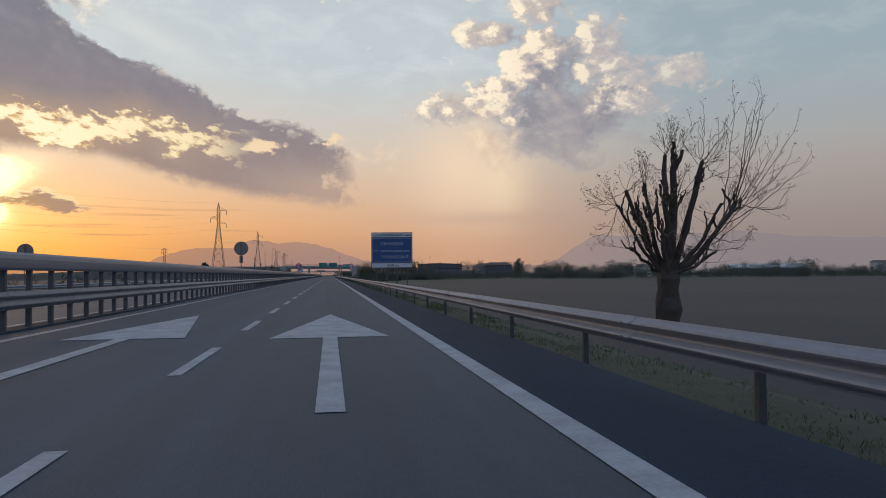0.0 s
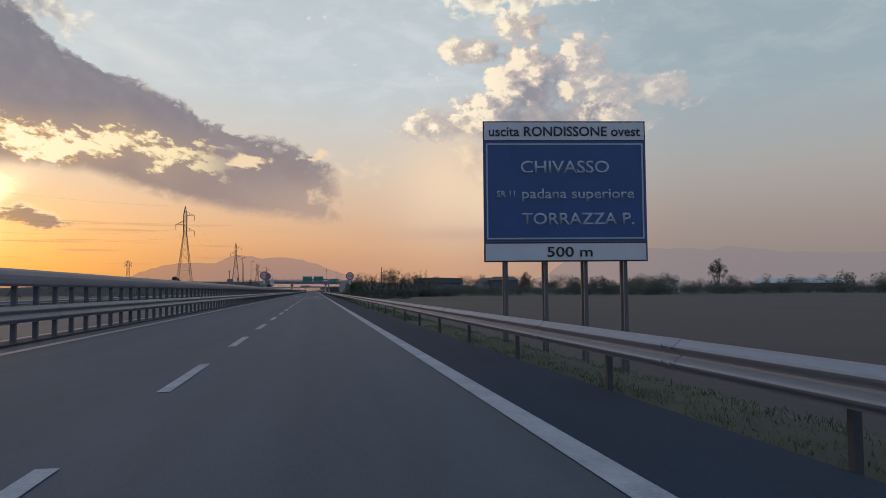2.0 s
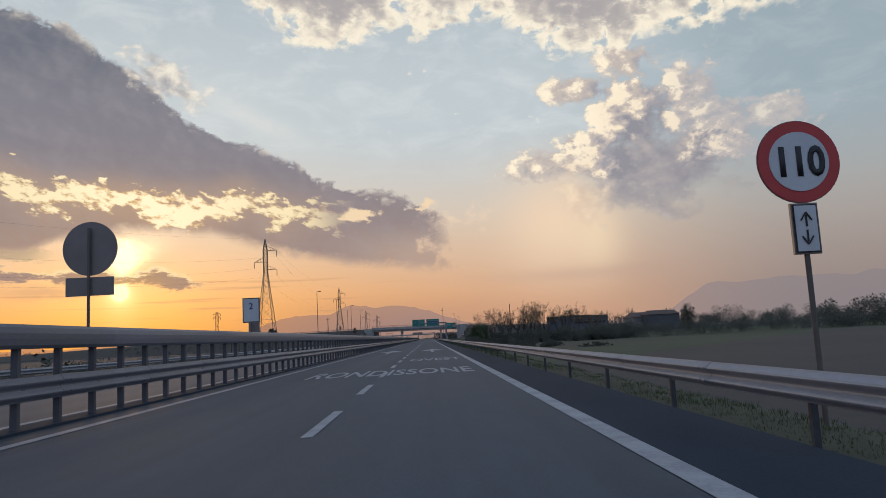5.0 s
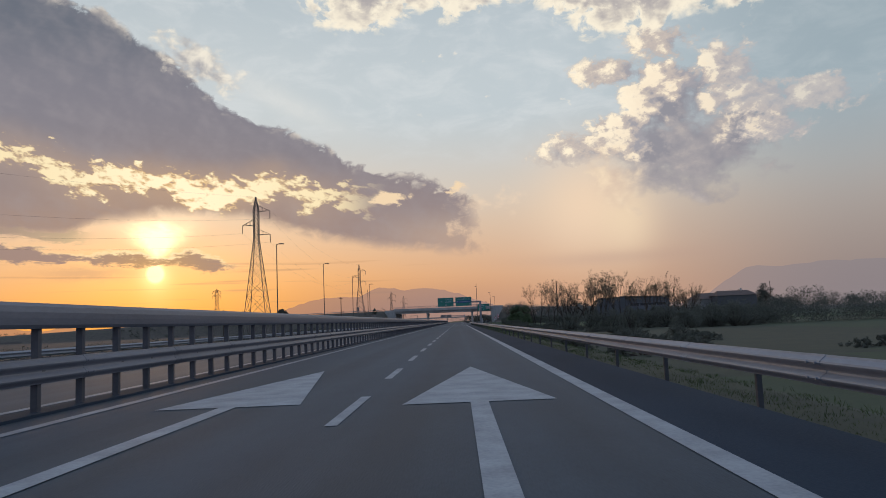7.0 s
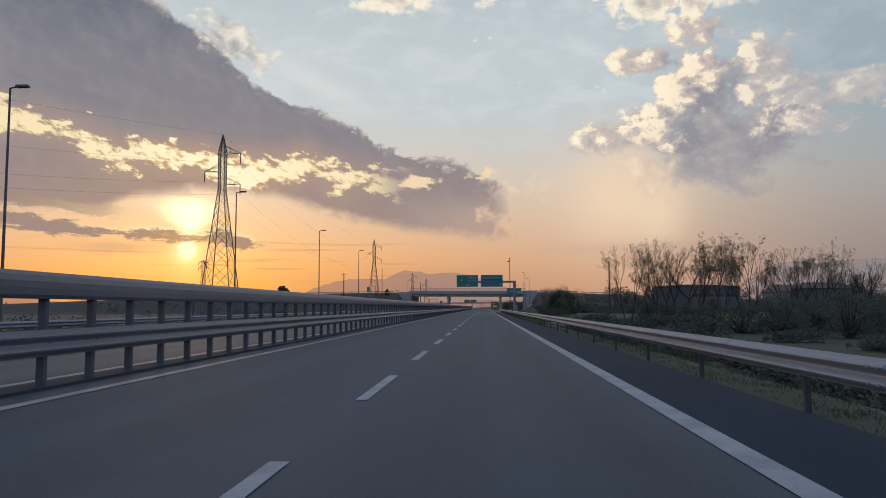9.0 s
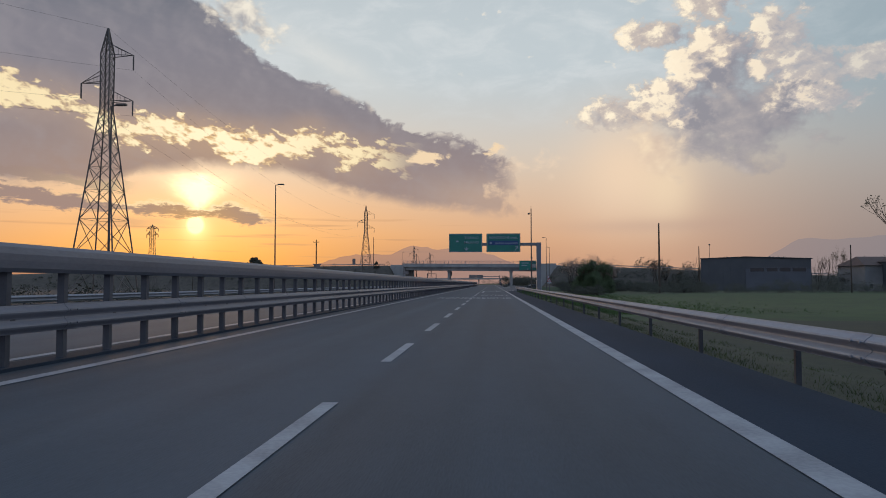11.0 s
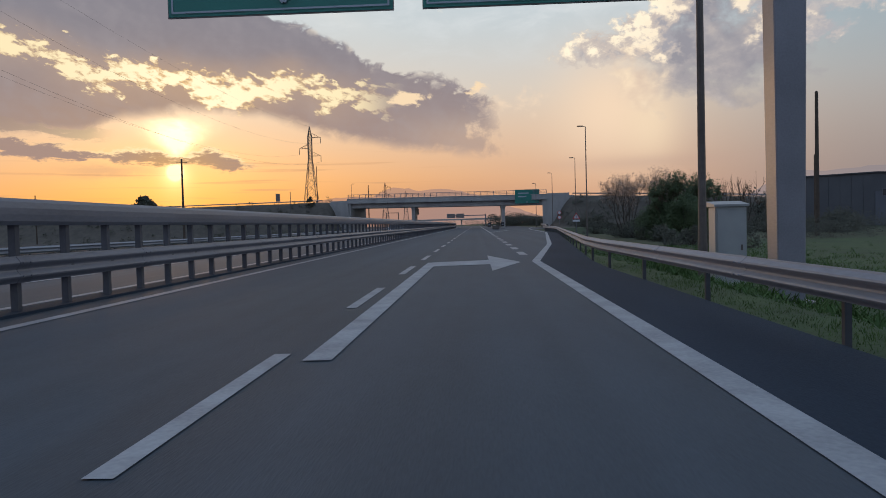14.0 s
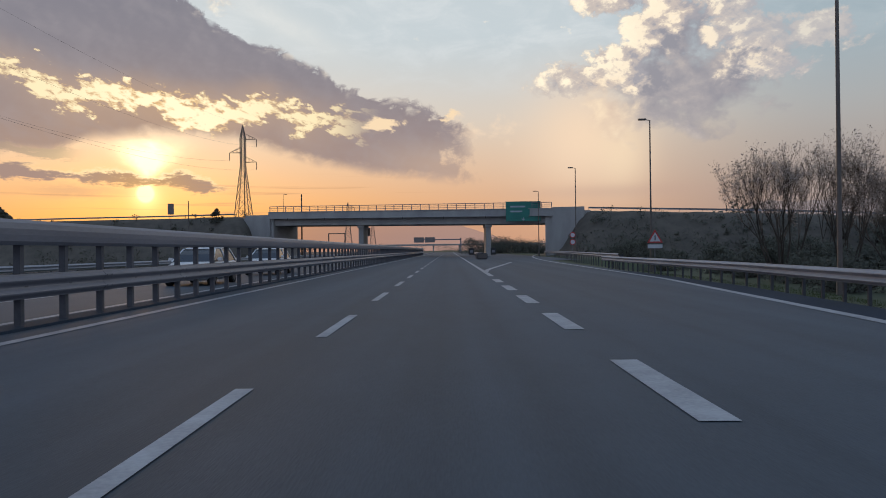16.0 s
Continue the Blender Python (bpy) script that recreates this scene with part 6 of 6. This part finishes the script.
leafy(-48.8, 630.0, 1.8, 1.4, 10.3 - land(-48.8, 630), 501, SHRUB, "small dark bush on the crossing road's bank", clumps=40, per=30, size=0.16, skirt=0.0)
# crash cushion at the exit nose
cu = thing("crash_cushion", pose(4.2, 574.5, 0), "low striped crash cushion at the exit nose", "crash barrier")
part("shell", block(-0.7, 0.7, -2.5, 2.5, 0, 0.80, bevel=0.12), DARK_GREY, cu)
part("chevron_plate", block(-0.6, 0.6, -2.56, -2.5, 0.15, 0.70), DARK_STEEL, cu)
for q in (-1, 1):
    bl = part("chevron_sign", block(q * 1.4 - 0.35, q * 1.4 + 0.35, -3.2, -3.15, 0.6, 1.5), BLACK, cu)
    part("chevron_mark", block(q * 1.4 - 0.2, q * 1.4 + 0.2, -3.22, -3.2, 0.9, 1.2), STEEL, bl)

# ---------------------------------------------------------------- cars of the other carriageway
def loft(bm, sections):
    """A closed body through rounded sections: (place along, half width, foot, top)."""
    rings = []
    for y, w, z0, z1 in sections:
        c = min(0.16, w * 0.3, (z1 - z0) * 0.35)
        rings.append([bm.verts.new(p) for p in ((-w + c, y, z0), (w - c, y, z0), (w, y, z0 + c), (w, y, z1 - c), (w - c, y, z1), (-w + c, y, z1), (-w, y, z1 - c), (-w, y, z0 + c))])
    for a, b in zip(rings, rings[1:]):
        for k in range(8):
            bm.faces.new((a[k], a[(k + 1) % 8], b[(k + 1) % 8], b[k]))
    bm.faces.new(rings[0][::-1])
    bm.faces.new(rings[-1])
    bmesh.ops.recalc_face_normals(bm, faces=bm.faces[:])


def hatchback(x, y):
    """A small car coming towards the viewer, its nose to the south."""
    m = thing("car", pose(x, y, 0), "white hatchback car on the opposite carriageway", "car", "cars of the other carriageway")
    bm = bmesh.new()
    loft(bm, ((-2.12, 0.66, 0.32, 0.60), (-2.02, 0.80, 0.24, 0.70), (-1.75, 0.87, 0.20, 0.80), (-1.0, 0.90, 0.20, 0.94), (0.2, 0.90, 0.20, 0.97), (1.7, 0.89, 0.20, 1.00), (2.0, 0.84, 0.26, 0.98), (2.10, 0.74, 0.36, 0.88)))
    body = part("body", bm, CAR_WHITE, m, smooth=True)
    bm = bmesh.new()
    for z, w, y0, y1 in ((0.92, 0.80, -1.12, 2.0), (1.20, 0.71, -0.70, 1.84), (1.42, 0.61, -0.28, 1.62)):
        for q in ((-w, y0), (w, y0), (w, y1), (-w, y1)):
            bm.verts.new((*q, z))
    v = list(bm.verts)
    for a in (0, 4):
        for k in range(4):
            bm.faces.new((v[a + k], v[a + (k + 1) % 4], v[a + 4 + (k + 1) % 4], v[a + 4 + k]))
    bm.faces.new(v[8:12])
    bmesh.ops.recalc_face_normals(bm, faces=bm.faces[:])
    part("windows", bm, GLASS, m)
    bm = bmesh.new()
    loft(bm, ((-0.34, 0.56, 1.40, 1.44), (-0.15, 0.62, 1.40, 1.48), (1.3, 0.62, 1.40, 1.49), (1.68, 0.56, 1.39, 1.45)))
    part("roof", bm, CAR_WHITE, m, smooth=True)
    for sx in (-1, 1):
        for y0, y1 in ((-1.10, -0.30), (0.42, 0.46), (1.88, 1.52)):
            part("pillar", slab(((sx * 0.81, y0 - 0.05, 0.93), (sx * 0.81, y0 + 0.05, 0.93), (sx * 0.62, y1 + 0.05, 1.43), (sx * 0.62, y1 - 0.05, 1.43)), 0.05), CAR_WHITE, m)
        part("headlight", block(sx * 0.62 - 0.15, sx * 0.62 + 0.15, -2.10, -1.92, 0.58, 0.70, bevel=0.03), WHITE, body, "clear headlight")
        mirror = part("mirror", block(sx * 0.98 - 0.10, sx * 0.98 + 0.10, -0.85, -0.72, 0.94, 1.08, bevel=0.03), CAR_WHITE, m)
        part("mirror_arm", bar((sx * 0.80, -0.76, 0.96), (sx * 0.92, -0.78, 0.99), 0.025), BLACK, mirror)
        for wy in (-1.32, 1.28):
            w = part("wheel", bar((sx * 0.72, wy, 0.31), (sx * 0.91, wy, 0.31), 0.31, n=20), TYRE, m)
            part("rim", bar((sx * 0.905, wy, 0.31), (sx * 0.92, wy, 0.31), 0.20, n=16), SIGN_BACK, w)
    part("grille", block(-0.42, 0.42, -2.15, -2.08, 0.36, 0.54, bevel=0.02), BLACK, body)
    part("number_plate", block(-0.26, 0.26, -2.165, -2.15, 0.40, 0.50), WHITE, body, "plain white number plate")
    return m


hatchback(-10.1, 508.2)
hatchback(-10.3, 519.8)

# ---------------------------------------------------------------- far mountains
# Haze is painted as a half see-through glow, its tint shifting across the ridge.
HAZE_GLOW = bpy.data.materials.new("mountain_haze")
HAZE_GLOW.use_nodes = True
nt = HAZE_GLOW.node_tree
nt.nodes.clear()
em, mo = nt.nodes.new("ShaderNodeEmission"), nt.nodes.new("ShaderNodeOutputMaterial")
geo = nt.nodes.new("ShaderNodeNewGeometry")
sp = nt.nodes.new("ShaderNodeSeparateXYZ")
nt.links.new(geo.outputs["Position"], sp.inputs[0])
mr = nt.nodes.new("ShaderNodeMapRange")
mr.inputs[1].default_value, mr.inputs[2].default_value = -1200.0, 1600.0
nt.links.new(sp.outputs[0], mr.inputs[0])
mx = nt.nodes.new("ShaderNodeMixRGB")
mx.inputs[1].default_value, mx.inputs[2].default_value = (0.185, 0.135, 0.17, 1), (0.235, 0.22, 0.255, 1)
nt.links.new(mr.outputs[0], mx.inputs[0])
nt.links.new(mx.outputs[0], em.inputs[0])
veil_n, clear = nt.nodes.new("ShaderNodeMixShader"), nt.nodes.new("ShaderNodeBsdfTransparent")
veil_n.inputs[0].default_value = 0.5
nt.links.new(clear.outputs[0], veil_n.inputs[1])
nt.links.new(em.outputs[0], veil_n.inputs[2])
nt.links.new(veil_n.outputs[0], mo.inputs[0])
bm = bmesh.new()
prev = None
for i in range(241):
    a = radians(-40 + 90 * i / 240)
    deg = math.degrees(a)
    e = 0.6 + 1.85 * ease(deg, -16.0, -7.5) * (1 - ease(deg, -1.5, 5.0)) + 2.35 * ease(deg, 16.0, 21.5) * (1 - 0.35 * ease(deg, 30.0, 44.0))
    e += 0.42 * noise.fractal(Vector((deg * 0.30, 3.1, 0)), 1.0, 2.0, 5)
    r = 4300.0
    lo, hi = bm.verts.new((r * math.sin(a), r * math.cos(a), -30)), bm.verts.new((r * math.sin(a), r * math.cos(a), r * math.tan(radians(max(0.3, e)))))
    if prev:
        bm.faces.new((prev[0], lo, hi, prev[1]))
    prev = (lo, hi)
tagged(part("backdrop", bm, HAZE_GLOW), "mauve mountain ridge on the horizon, its haze painted as a glow", "mountains", kind="structure")
